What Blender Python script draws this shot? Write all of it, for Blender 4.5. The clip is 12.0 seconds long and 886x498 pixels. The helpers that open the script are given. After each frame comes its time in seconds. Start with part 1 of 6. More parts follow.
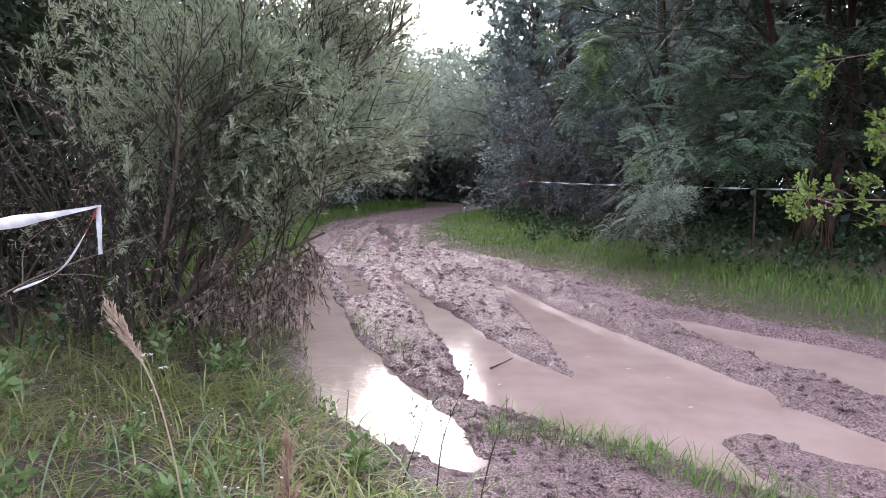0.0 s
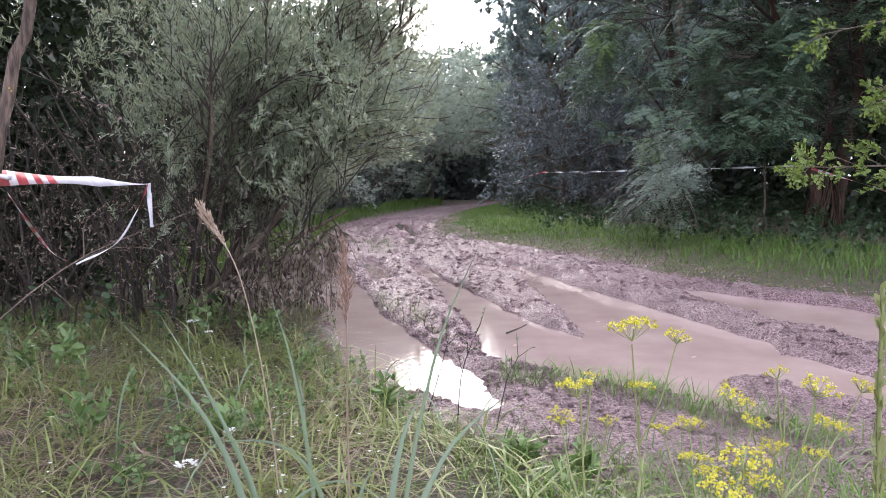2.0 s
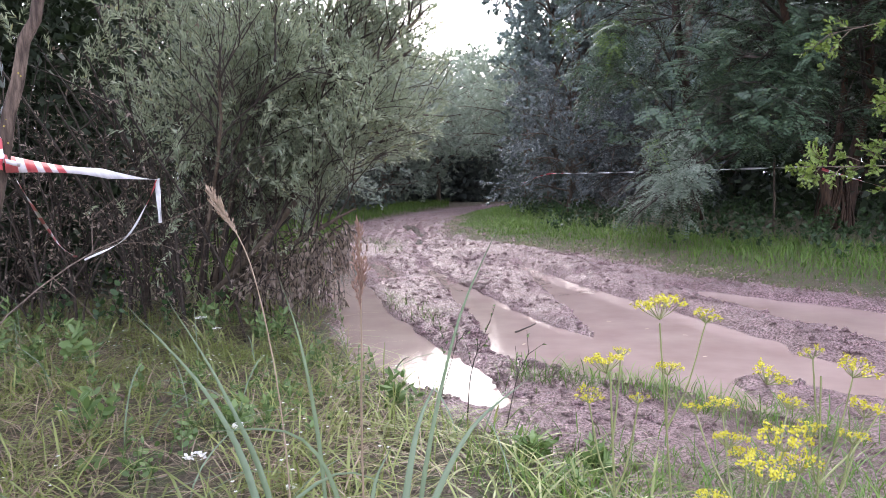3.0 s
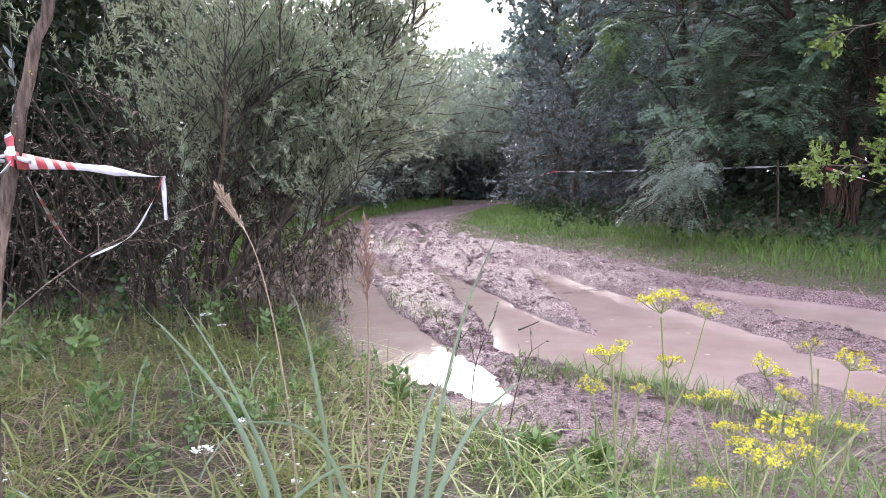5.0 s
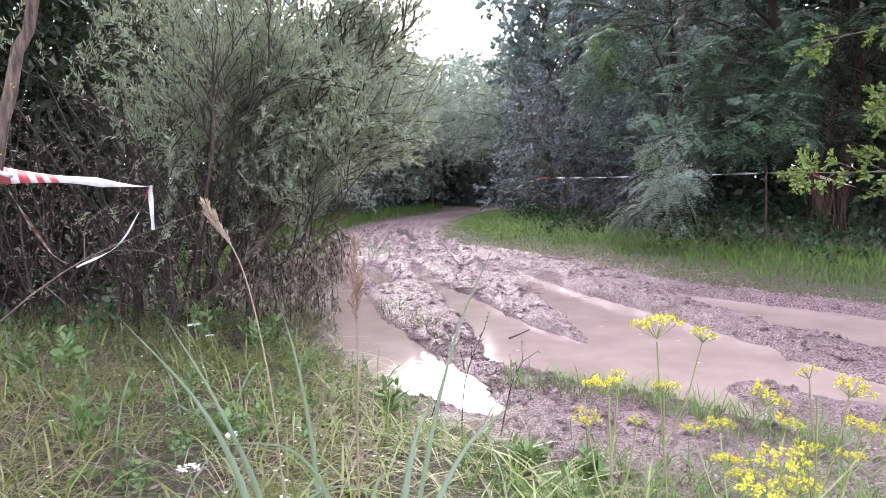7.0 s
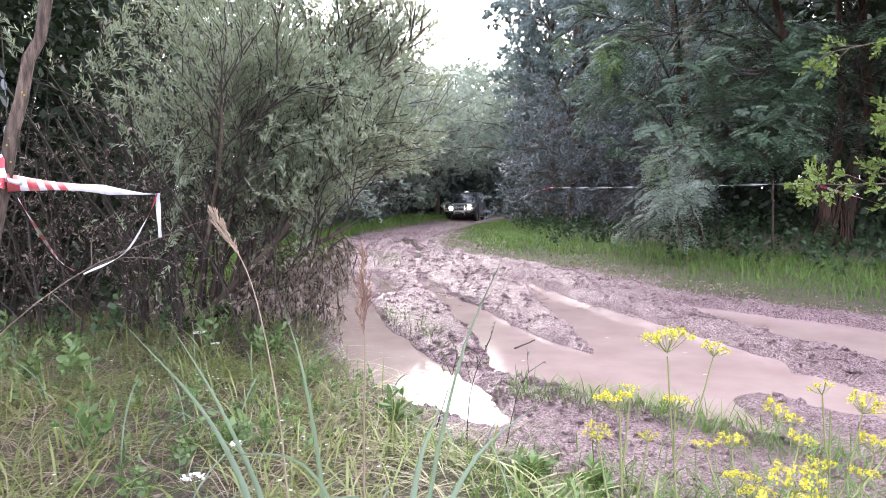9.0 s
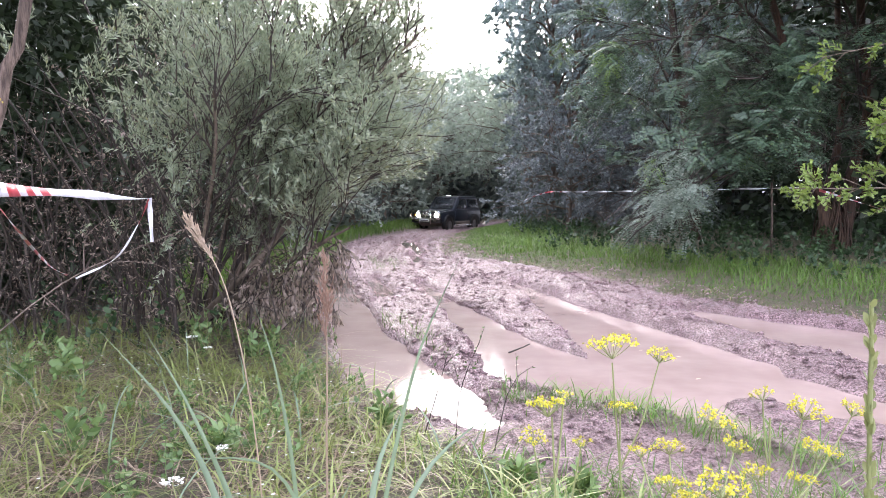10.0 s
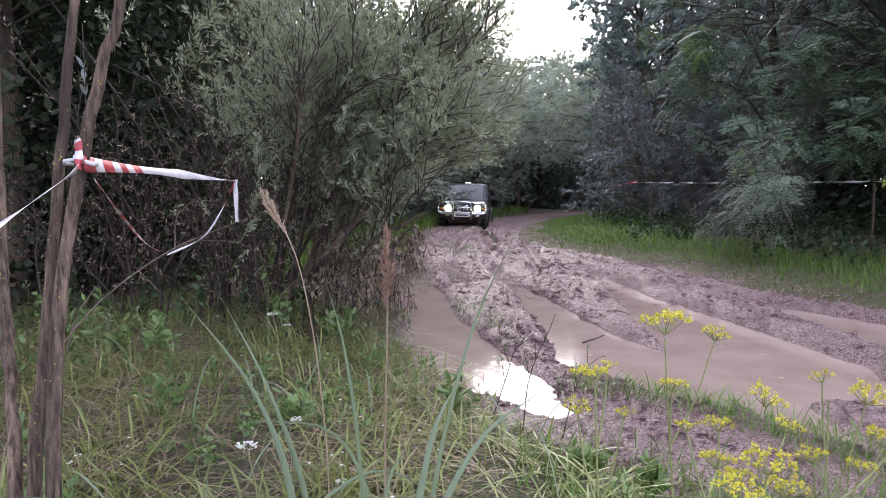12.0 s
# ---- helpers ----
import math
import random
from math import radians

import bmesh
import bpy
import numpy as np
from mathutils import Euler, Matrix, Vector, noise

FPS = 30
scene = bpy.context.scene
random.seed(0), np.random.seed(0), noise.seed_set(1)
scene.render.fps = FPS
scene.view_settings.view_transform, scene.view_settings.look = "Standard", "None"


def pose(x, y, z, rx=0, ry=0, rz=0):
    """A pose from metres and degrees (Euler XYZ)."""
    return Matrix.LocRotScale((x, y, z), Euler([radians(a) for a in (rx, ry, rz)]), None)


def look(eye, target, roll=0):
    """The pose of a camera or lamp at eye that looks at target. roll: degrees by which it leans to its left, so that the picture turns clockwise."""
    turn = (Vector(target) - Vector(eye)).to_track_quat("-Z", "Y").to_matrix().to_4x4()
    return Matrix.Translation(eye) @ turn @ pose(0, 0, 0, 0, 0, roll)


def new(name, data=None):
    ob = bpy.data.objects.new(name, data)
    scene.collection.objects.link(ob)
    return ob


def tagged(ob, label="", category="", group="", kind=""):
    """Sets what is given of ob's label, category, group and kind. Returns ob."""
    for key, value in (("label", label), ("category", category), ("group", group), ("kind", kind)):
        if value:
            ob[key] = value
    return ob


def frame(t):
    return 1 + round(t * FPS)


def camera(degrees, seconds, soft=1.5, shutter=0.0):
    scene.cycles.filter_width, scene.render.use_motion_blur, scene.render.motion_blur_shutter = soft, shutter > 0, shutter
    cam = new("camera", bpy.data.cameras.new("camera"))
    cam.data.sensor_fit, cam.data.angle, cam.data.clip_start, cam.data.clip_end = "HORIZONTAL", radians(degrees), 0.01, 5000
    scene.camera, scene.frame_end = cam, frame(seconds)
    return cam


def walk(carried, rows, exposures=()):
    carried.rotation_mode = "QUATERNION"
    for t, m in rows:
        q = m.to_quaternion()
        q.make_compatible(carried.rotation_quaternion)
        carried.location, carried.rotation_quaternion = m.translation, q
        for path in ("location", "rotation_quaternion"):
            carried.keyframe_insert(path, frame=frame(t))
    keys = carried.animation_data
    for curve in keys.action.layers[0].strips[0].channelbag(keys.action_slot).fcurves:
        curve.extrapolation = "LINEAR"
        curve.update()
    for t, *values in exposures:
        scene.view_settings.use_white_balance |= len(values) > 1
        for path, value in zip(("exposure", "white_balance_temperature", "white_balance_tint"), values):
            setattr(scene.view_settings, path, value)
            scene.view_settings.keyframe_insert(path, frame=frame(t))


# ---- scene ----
cam = camera(65.7, 12.0, soft=0.6)

PATH = [
    (0, (0.015, 0.557, 1.518), (0.071, 2.546, 1.315), 1.6),
    (0.5, (-0.007, 0.402, 1.523), (0.17, 2.386, 1.343), 1.1),
    (1, (-0.007, 0.313, 1.496), (-0.001, 2.298, 1.256), 0.2),
    (1.5, (0.034, 0.166, 1.425), (0.07, 2.154, 1.209), 0.5),
    (2, (0.038, 0.138, 1.328), (0.038, 2.128, 1.129), -0.8),
    (2.5, (0.038, 0.146, 1.302), (0.023, 2.141, 1.158), -1.0),
    (3, (0.02, 0.165, 1.291), (0.001, 2.156, 1.099), -0.7),
    (5, (0.016, 0.144, 1.289), (-0.012, 2.134, 1.092), -0.6),
    (5.5, (0.011, 0.148, 1.298), (0.011, 2.14, 1.119), -0.5),
    (6, (0.008, 0.157, 1.308), (-0.004, 2.149, 1.13), -1.2),
    (6.5, (0.016, 0.168, 1.309), (0.012, 2.16, 1.126), -1.0),
    (8.5, (0.01, 0.167, 1.314), (0.001, 2.161, 1.153), 0.1),
    (9, (0.01, 0.172, 1.313), (-0.004, 2.166, 1.158), -0.3),
    (9.5, (0.002, 0.171, 1.312), (-0.024, 2.164, 1.156), -0.4),
    (10, (0.079, 0.162, 1.318), (0.058, 2.157, 1.174), -0.3),
    (10.5, (0.125, 0.139, 1.308), (0.008, 2.13, 1.157), -0.0),
    (11, (0.132, 0.146, 1.304), (-0.029, 2.134, 1.153), 0.1),
    (11.5, (0.124, 0.143, 1.298), (-0.07, 2.126, 1.123), 0.1),
    (12, (0.112, 0.145, 1.296), (-0.137, 2.122, 1.12), 0.6),
]
EXPOSURE = [(0, 1.34), (2.5, 1.46), (5.5, 1.70), (6.5, 1.79), (8.5, 1.83), (9.5, 2.06), (10.0, 1.95), (10.5, 2.02), (11.0, 1.8), (11.5, 1.46), (12, 1.11)]
walk(cam, [(t, look(eye, target, roll)) for t, eye, target, roll in PATH], EXPOSURE)

# ---- world, sun, exposure ----
SUN_EL, SUN_AZ = radians(28), radians(-2)      # behind thin cloud, ahead over the gap in the trees
world = bpy.data.worlds.new("world")
scene.world = world
world.use_nodes = True
wn = world.node_tree.nodes
sky = wn.new("ShaderNodeTexSky")
sky.sky_type, sky.sun_disc = "NISHITA", False
sky.sun_elevation, sky.sun_rotation = SUN_EL, SUN_AZ
sky.air_density, sky.dust_density, sky.ozone_density = 1.0, 6.0, 1.0
cloud = wn.new("ShaderNodeHueSaturation")       # a thin even cloud greys the blue
cloud.inputs["Saturation"].default_value = 0.45
world.node_tree.links.new(sky.outputs[0], cloud.inputs["Color"])
veil = wn.new("ShaderNodeMix")                   # even white overcast over all of it
veil.data_type = "RGBA"
veil.inputs["Factor"].default_value, veil.inputs["B"].default_value = 0.6, (10.8, 11.1, 14.2, 1)
world.node_tree.links.new(cloud.outputs[0], veil.inputs["A"])
world.node_tree.links.new(veil.outputs["Result"], wn["Background"].inputs["Color"])
wn["Background"].inputs["Strength"].default_value = 0.15
sun = new("sun", bpy.data.lights.new("sun", "SUN"))
sun.data.energy, sun.data.angle, sun.data.color = 0.42, radians(26), (1.0, 0.96, 0.9)
sun.matrix_world = look((0, 0, 0), (-math.sin(SUN_AZ) * math.cos(SUN_EL), -math.cos(SUN_AZ) * math.cos(SUN_EL), -math.sin(SUN_EL)))

rng = np.random.default_rng(7)


# ---- materials ----
def nodes_of(name):
    m = bpy.data.materials.new(name)
    m.use_nodes = True
    return m, m.node_tree.nodes, m.node_tree.links


def noise_node(n, l, scale, detail=4, rough=0.6, coord="Object"):
    tc, t = n.new("ShaderNodeTexCoord"), n.new("ShaderNodeTexNoise")
    t.inputs["Scale"].default_value, t.inputs["Detail"].default_value, t.inputs["Roughness"].default_value = scale, detail, rough
    l.new(tc.outputs[coord], t.inputs["Vector"])
    return t.outputs["Fac"]


def ramp(n, l, fac, stops):
    r = n.new("ShaderNodeValToRGB")
    while len(r.color_ramp.elements) < len(stops):
        r.color_ramp.elements.new(0.5)
    for e, (p, c) in zip(r.color_ramp.elements, stops):
        e.position, e.color = p, (*c, 1) if len(c) == 3 else c
    l.new(fac, r.inputs["Fac"])
    return r.outputs["Color"]


def mixed(n, l, fac, a, b, kind="MIX"):
    x = n.new("ShaderNodeMix")
    x.data_type, x.blend_type = "RGBA", kind
    for sock, v in ((x.inputs["Factor"], fac), (x.inputs["A"], a), (x.inputs["B"], b)):
        if isinstance(v, (int, float)):
            sock.default_value = v
        elif isinstance(v, tuple):
            sock.default_value = (*v, 1)
        else:
            l.new(v, sock)
    return x.outputs["Result"]


def bumped(n, l, height, strength, distance, bsdf):
    b = n.new("ShaderNodeBump")
    b.inputs["Strength"].default_value, b.inputs["Distance"].default_value = strength, distance
    l.new(height, b.inputs["Height"])
    l.new(b.outputs[0], bsdf.inputs["Normal"])


def rough_mat(name, c1, c2, scale=30.0, rough=0.7, metal=0.0, bump=0.3, dist=0.004, stretch=None):
    """A surface with two colours mottled at two scales, and relief."""
    m, n, l = nodes_of(name)
    b = n["Principled BSDF"]
    f1, f2 = noise_node(n, l, scale), noise_node(n, l, scale * 0.12, 3)
    if stretch:
        for node in list(n):
            if node.bl_idname == "ShaderNodeTexNoise":
                mp = n.new("ShaderNodeMapping")
                mp.inputs["Scale"].default_value = stretch
                src = node.inputs["Vector"].links[0].from_socket
                l.new(src, mp.inputs["Vector"])
                l.new(mp.outputs[0], node.inputs["Vector"])
    base = ramp(n, l, f1, [(0.36, c1), (0.64, c2)])
    base = mixed(n, l, ramp(n, l, f2, [(0.35, (0, 0, 0)), (0.7, (1, 1, 1))]), base, tuple(v * 0.72 for v in c1))
    l.new(base, b.inputs["Base Color"])
    b.inputs["Roughness"].default_value, b.inputs["Metallic"].default_value = rough, metal
    bumped(n, l, f1, bump, dist, b)
    return m


def leaf_mat(name, c1, c2, gloss=0.45, through_light=0.35, odd=None):
    """Leaf: colour differs from leaf to leaf, light passes through it."""
    m, n, l = nodes_of(name)
    b = n["Principled BSDF"]
    geo = n.new("ShaderNodeNewGeometry")
    stops = [(0.0, c1), (0.9, c2)]
    if odd:
        stops += [(0.95, c2), (0.97, odd)]
    col = ramp(n, l, geo.outputs["Random Per Island"], stops)
    col = mixed(n, l, noise_node(n, l, 1.3, 2), col, tuple(v * 0.8 for v in c1), "MIX")
    l.new(col, b.inputs["Base Color"])
    b.inputs["Roughness"].default_value = gloss
    tr, ad = n.new("ShaderNodeBsdfTranslucent"), n.new("ShaderNodeMixShader")
    warm = mixed(n, l, 1.0, col, (1.0, 1.0, 0.75), "MULTIPLY")
    l.new(warm, tr.inputs["Color"])
    ad.inputs[0].default_value = through_light
    l.new(b.outputs[0], ad.inputs[1])
    l.new(tr.outputs[0], ad.inputs[2])
    l.new(ad.outputs[0], n["Material Output"].inputs["Surface"])
    return m


def plain_mat(name, c, rough=0.5, metal=0.0, coat=0.0):
    m, n, l = nodes_of(name)
    b = n["Principled BSDF"]
    b.inputs["Base Color"].default_value = (*c, 1)
    b.inputs["Roughness"].default_value, b.inputs["Metallic"].default_value, b.inputs["Coat Weight"].default_value = rough, metal, coat
    return m


def ground_material():
    """Wet churned clay on the track, soil with moss and litter beside it."""
    m, n, l = nodes_of("mud_and_soil")
    b = n["Principled BSDF"]
    at = n.new("ShaderNodeAttribute")
    at.attribute_name = "mud"
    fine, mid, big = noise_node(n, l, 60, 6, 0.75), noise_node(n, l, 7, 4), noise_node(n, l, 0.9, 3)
    # clay mottle; its pale end also paints the lilac sky glints on wet crumbs
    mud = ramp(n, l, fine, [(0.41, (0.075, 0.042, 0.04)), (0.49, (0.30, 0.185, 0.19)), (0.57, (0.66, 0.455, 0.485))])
    mud = mixed(n, l, ramp(n, l, mid, [(0.42, (0, 0, 0)), (0.72, (0.7, 0.7, 0.7))]), mud, (0.23, 0.152, 0.14))
    mud = mixed(n, l, ramp(n, l, big, [(0.5, (0, 0, 0)), (0.8, (0.6, 0.6, 0.6))]), mud, (0.25, 0.18, 0.16))
    soil = ramp(n, l, fine, [(0.36, (0.07, 0.05, 0.036)), (0.5, (0.15, 0.115, 0.08)), (0.64, (0.27, 0.215, 0.155))])
    soil = mixed(n, l, ramp(n, l, mid, [(0.45, (0, 0, 0)), (0.7, (1, 1, 1))]), soil, (0.09, 0.105, 0.045))
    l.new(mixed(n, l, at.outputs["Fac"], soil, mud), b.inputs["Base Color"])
    sep, geo, mr = n.new("ShaderNodeSeparateXYZ"), n.new("ShaderNodeNewGeometry"), n.new("ShaderNodeMapRange")
    l.new(geo.outputs["Position"], sep.inputs[0])
    l.new(sep.outputs["Z"], mr.inputs["Value"])
    mr.inputs["From Min"].default_value, mr.inputs["From Max"].default_value = 0.0, 0.2
    mr.inputs["To Min"].default_value, mr.inputs["To Max"].default_value = 0.46, 0.4
    wet = ramp(n, l, mid, [(0.35, (0.65, 0.65, 0.65)), (0.65, (1.25, 1.25, 1.25))])
    r = mixed(n, l, 1.0, mr.outputs[0], wet, "MULTIPLY")
    dry = mixed(n, l, at.outputs["Fac"], (0.85, 0.85, 0.85), r)
    l.new(dry, b.inputs["Roughness"])
    b.inputs["Specular IOR Level"].default_value = 0.5
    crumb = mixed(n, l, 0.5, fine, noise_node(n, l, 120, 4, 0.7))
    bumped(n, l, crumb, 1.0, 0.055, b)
    return m


def water_material():
    """Still water thick with clay: tan, mirror-smooth."""
    m, n, l = nodes_of("muddy_water")
    b = n["Principled BSDF"]
    f, g = noise_node(n, l, 1.6, 3), noise_node(n, l, 14, 2)
    col = ramp(n, l, f, [(0.35, (0.265, 0.19, 0.168)), (0.65, (0.325, 0.245, 0.22))])
    l.new(col, b.inputs["Base Color"])
    b.inputs["Roughness"].default_value, b.inputs["IOR"].default_value = 0.05, 1.333
    bumped(n, l, g, 0.09, 0.01, b)
    return m


def glow_mat(name, c, strength):
    m, n, l = nodes_of(name)
    b = n["Principled BSDF"]
    b.inputs["Base Color"].default_value, b.inputs["Emission Color"].default_value = (0.9, 0.9, 0.9, 1), (*c, 1)
    b.inputs["Emission Strength"].default_value, b.inputs["Roughness"].default_value = strength, 0.1
    return m


M_GROUND, M_WATER = ground_material(), water_material()
M_WILLOW = leaf_mat("willow_leaf", (0.21, 0.255, 0.185), (0.58, 0.63, 0.48), 0.32, 0.48, (0.42, 0.40, 0.2))
M_WITHERED = leaf_mat("withered_leaf", (0.17, 0.13, 0.108), (0.42, 0.335, 0.28), 0.6, 0.22)
M_LOCUST = leaf_mat("locust_leaf", (0.03, 0.062, 0.036), (0.175, 0.255, 0.15), 0.4, 0.22, (0.17, 0.23, 0.07))
M_LOCUST_PALE = leaf_mat("young_locust_leaf", (0.12, 0.20, 0.04), (0.26, 0.37, 0.09), 0.5, 0.4)
M_LOCUST_DUSTY = leaf_mat("low_locust_leaf", (0.10, 0.135, 0.10), (0.31, 0.36, 0.28), 0.42, 0.22)
# silver-grey leaf, brightened beyond its own tone for haze at the bend
M_GREY = leaf_mat("grey_shrub_leaf", (0.115, 0.14, 0.15), (0.42, 0.46, 0.475), 0.36, 0.2)
M_OAK = leaf_mat("oak_leaf", (0.17, 0.25, 0.055), (0.31, 0.40, 0.13), 0.5, 0.45)
# lightened well past leaf green to imitate haze over the distant trees
M_FAR_HAZED = leaf_mat("hazed_tree_leaf", (0.28, 0.335, 0.305), (0.46, 0.51, 0.46), 0.5, 0.45)
# poplar blue-green, raised and blued further to stand for veiling haze
M_POPLAR_HAZED = leaf_mat("hazed_poplar_leaf", (0.19, 0.25, 0.265), (0.42, 0.49, 0.50), 0.36, 0.35)
# leaf green pulled down so the colour carries the wood's inner shade
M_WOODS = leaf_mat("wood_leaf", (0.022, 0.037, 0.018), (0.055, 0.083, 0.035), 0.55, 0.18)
# paler bluish copy of the wood leaf: distant mist painted into the colour
M_WOODS_HAZED = leaf_mat("hazed_wood_leaf", (0.10, 0.125, 0.12), (0.22, 0.26, 0.245), 0.5, 0.35)
M_GRASS = leaf_mat("grass_blade_green", (0.175, 0.21, 0.065), (0.52, 0.57, 0.22), 0.38, 0.42, (0.56, 0.45, 0.26))
M_VERGE = leaf_mat("verge_grass", (0.085, 0.165, 0.03), (0.25, 0.385, 0.085), 0.45, 0.4, (0.3, 0.33, 0.12))
M_STRAW = leaf_mat("straw", (0.26, 0.18, 0.12), (0.66, 0.53, 0.40), 0.55, 0.2)
M_LITTER = leaf_mat("dead_leaf", (0.10, 0.062, 0.045), (0.36, 0.26, 0.19), 0.7, 0.1)
M_HERB = leaf_mat("herb_leaf", (0.085, 0.15, 0.045), (0.30, 0.41, 0.16), 0.45, 0.35)
M_NETTLE = leaf_mat("nettle_leaf", (0.022, 0.055, 0.017), (0.06, 0.115, 0.033), 0.5, 0.3)
M_BLADE = leaf_mat("broad_blade", (0.17, 0.235, 0.15), (0.29, 0.36, 0.245), 0.4, 0.3)
M_BARK = rough_mat("bark", (0.10, 0.075, 0.055), (0.22, 0.17, 0.13), 40, 0.85, 0, 0.8, 0.01, (1, 1, 0.15))
M_BARK_GREY = rough_mat("young_bark", (0.045, 0.028, 0.021), (0.27, 0.195, 0.15), 85, 0.85, 0, 1.0, 0.012, (1, 1, 0.16))
M_BARK_RED = rough_mat("locust_bark", (0.035, 0.02, 0.013), (0.115, 0.064, 0.04), 35, 0.85, 0, 0.9, 0.015, (1, 1, 0.15))
M_TWIG = rough_mat("twig_bark", (0.028, 0.02, 0.016), (0.095, 0.069, 0.055), 60, 0.8, 0, 0.3, 0.002)
M_DEADWOOD = rough_mat("dead_twig", (0.12, 0.09, 0.07), (0.28, 0.22, 0.18), 60, 0.85, 0, 0.3, 0.002)
M_LICHEN = leaf_mat("yellow_lichen", (0.32, 0.25, 0.06), (0.50, 0.40, 0.09), 0.8, 0.0)
M_YELLOW = leaf_mat("yellow_floret", (0.60, 0.53, 0.05), (0.86, 0.80, 0.14), 0.6, 0.3)
M_STEM = leaf_mat("parsnip_stem", (0.24, 0.26, 0.10), (0.38, 0.40, 0.18), 0.5, 0.15)
M_WHITE_FLOWER = leaf_mat("white_petal", (0.75, 0.75, 0.72), (0.85, 0.85, 0.82), 0.6, 0.3)
M_PANICLE = leaf_mat("dry_panicle", (0.36, 0.26, 0.19), (0.6, 0.49, 0.40), 0.7, 0.25)
M_PANICLE_RED = leaf_mat("reddish_panicle", (0.30, 0.18, 0.14), (0.46, 0.31, 0.26), 0.7, 0.25)
M_TAPE_W = rough_mat("tape_white", (0.62, 0.61, 0.64), (0.80, 0.79, 0.81), 25, 0.35, 0, 0.3, 0.003)
M_TAPE_R = rough_mat("tape_red", (0.42, 0.035, 0.05), (0.56, 0.10, 0.12), 25, 0.35, 0, 0.3, 0.003)


# ---- mesh helpers ----
def mesh_of(name, verts, faces, mats, index=None, smooth=False):
    """A mesh from a vertex array and a list of face arrays (each with one number of corners)."""
    me = bpy.data.meshes.new(name)
    verts = np.asarray(verts, np.float32)
    faces = [np.asarray(f, np.int32) for f in faces if len(f)]
    me.vertices.add(len(verts))
    me.vertices.foreach_set("co", verts.ravel())
    loops = np.concatenate([f.ravel() for f in faces])
    totals = np.concatenate([np.full(len(f), f.shape[1], np.int32) for f in faces])
    me.loops.add(len(loops))
    me.loops.foreach_set("vertex_index", loops)
    me.polygons.add(len(totals))
    me.polygons.foreach_set("loop_start", np.r_[0, np.cumsum(totals)[:-1]].astype(np.int32))
    if index is not None:
        me.polygons.foreach_set("material_index", np.asarray(index, np.int32))
    if smooth:
        me.polygons.foreach_set("use_smooth", np.ones(len(totals), bool))
    for mt in mats if isinstance(mats, (list, tuple)) else [mats]:
        me.materials.append(mt)
    me.update(calc_edges=True)
    me.validate()
    return me


def arrays(name, verts, faces, mats, parent=None, label="", smooth=False, index=None):
    ob = new(name, mesh_of(name, verts, faces, mats, index, smooth))
    ob.parent = parent
    return tagged(ob, label)


def mass(*args, **kw):
    """A part of countless small pieces."""
    return tagged(arrays(*args, **kw), kind="stuff")


def part(name, bm, material, parent=None, label="", smooth=True):
    """Links a bmesh as one mesh object under a thing or part."""
    me = bpy.data.meshes.new(name)
    bm.to_mesh(me)
    bm.free()
    me.materials.append(material)
    if smooth:
        me.polygons.foreach_set("use_smooth", np.ones(len(me.polygons), bool))
    ob = new(name, me)
    ob.parent = parent
    return tagged(ob, label)


def unit(v):
    return v / np.maximum(np.linalg.norm(v, axis=-1, keepdims=True), 1e-9)


def tubes(P, R, sides=5):
    """Tubes along curves P (n, k, 3) with radii R (n, k): vertices and quads."""
    P = np.asarray(P, float)
    n, k, _ = P.shape
    R = np.broadcast_to(R, (n, k))
    T = unit(np.gradient(P, axis=1))
    ref = np.where(np.abs(T[..., 2:3]) > 0.9, np.array([1.0, 0, 0]), np.array([0, 0, 1.0]))
    U = unit(np.cross(T, ref))
    V = np.cross(T, U)
    a = np.arange(sides) * 2 * np.pi / sides
    ring = U[:, :, None] * np.cos(a)[:, None] + V[:, :, None] * np.sin(a)[:, None]
    verts = (P[:, :, None] + ring * R[:, :, None, None]).reshape(-1, 3)
    i, j, s = np.meshgrid(np.arange(n), np.arange(k - 1), np.arange(sides), indexing="ij")
    q = lambda jj, ss: (i * k + jj) * sides + ss % sides
    faces = np.stack([q(j, s), q(j, s + 1), q(j + 1, s + 1), q(j + 1, s)], -1).reshape(-1, 4)
    return verts, faces


def spline(points, k):
    """k points on a smooth curve through the given ones."""
    p = np.asarray(points, float)
    if len(p) < 3:
        return p[0] + (p[-1] - p[0]) * np.linspace(0, 1, k)[:, None]
    t, out = np.linspace(0, len(p) - 1, k), []
    ext = np.vstack([2 * p[0] - p[1], p, 2 * p[-1] - p[-2]])
    for v in t:
        i = min(int(v), len(p) - 2)
        a, b, c, d = ext[i : i + 4]
        u = v - i
        out.append(0.5 * (2 * b + (c - a) * u + (2 * a - 5 * b + 4 * c - d) * u * u + (3 * b - a - 3 * c + d) * u**3))
    return np.array(out)


def along(P, t):
    """The point and the tangent at t (m,) on each curve P (m, k, 3)."""
    k = P.shape[1]
    x = np.clip(t, 0, 0.9999) * (k - 1)
    i = x.astype(int)
    r = np.arange(len(P))
    a, b = P[r, i], P[r, i + 1]
    return a + (b - a) * (x - i)[:, None], unit(b - a)


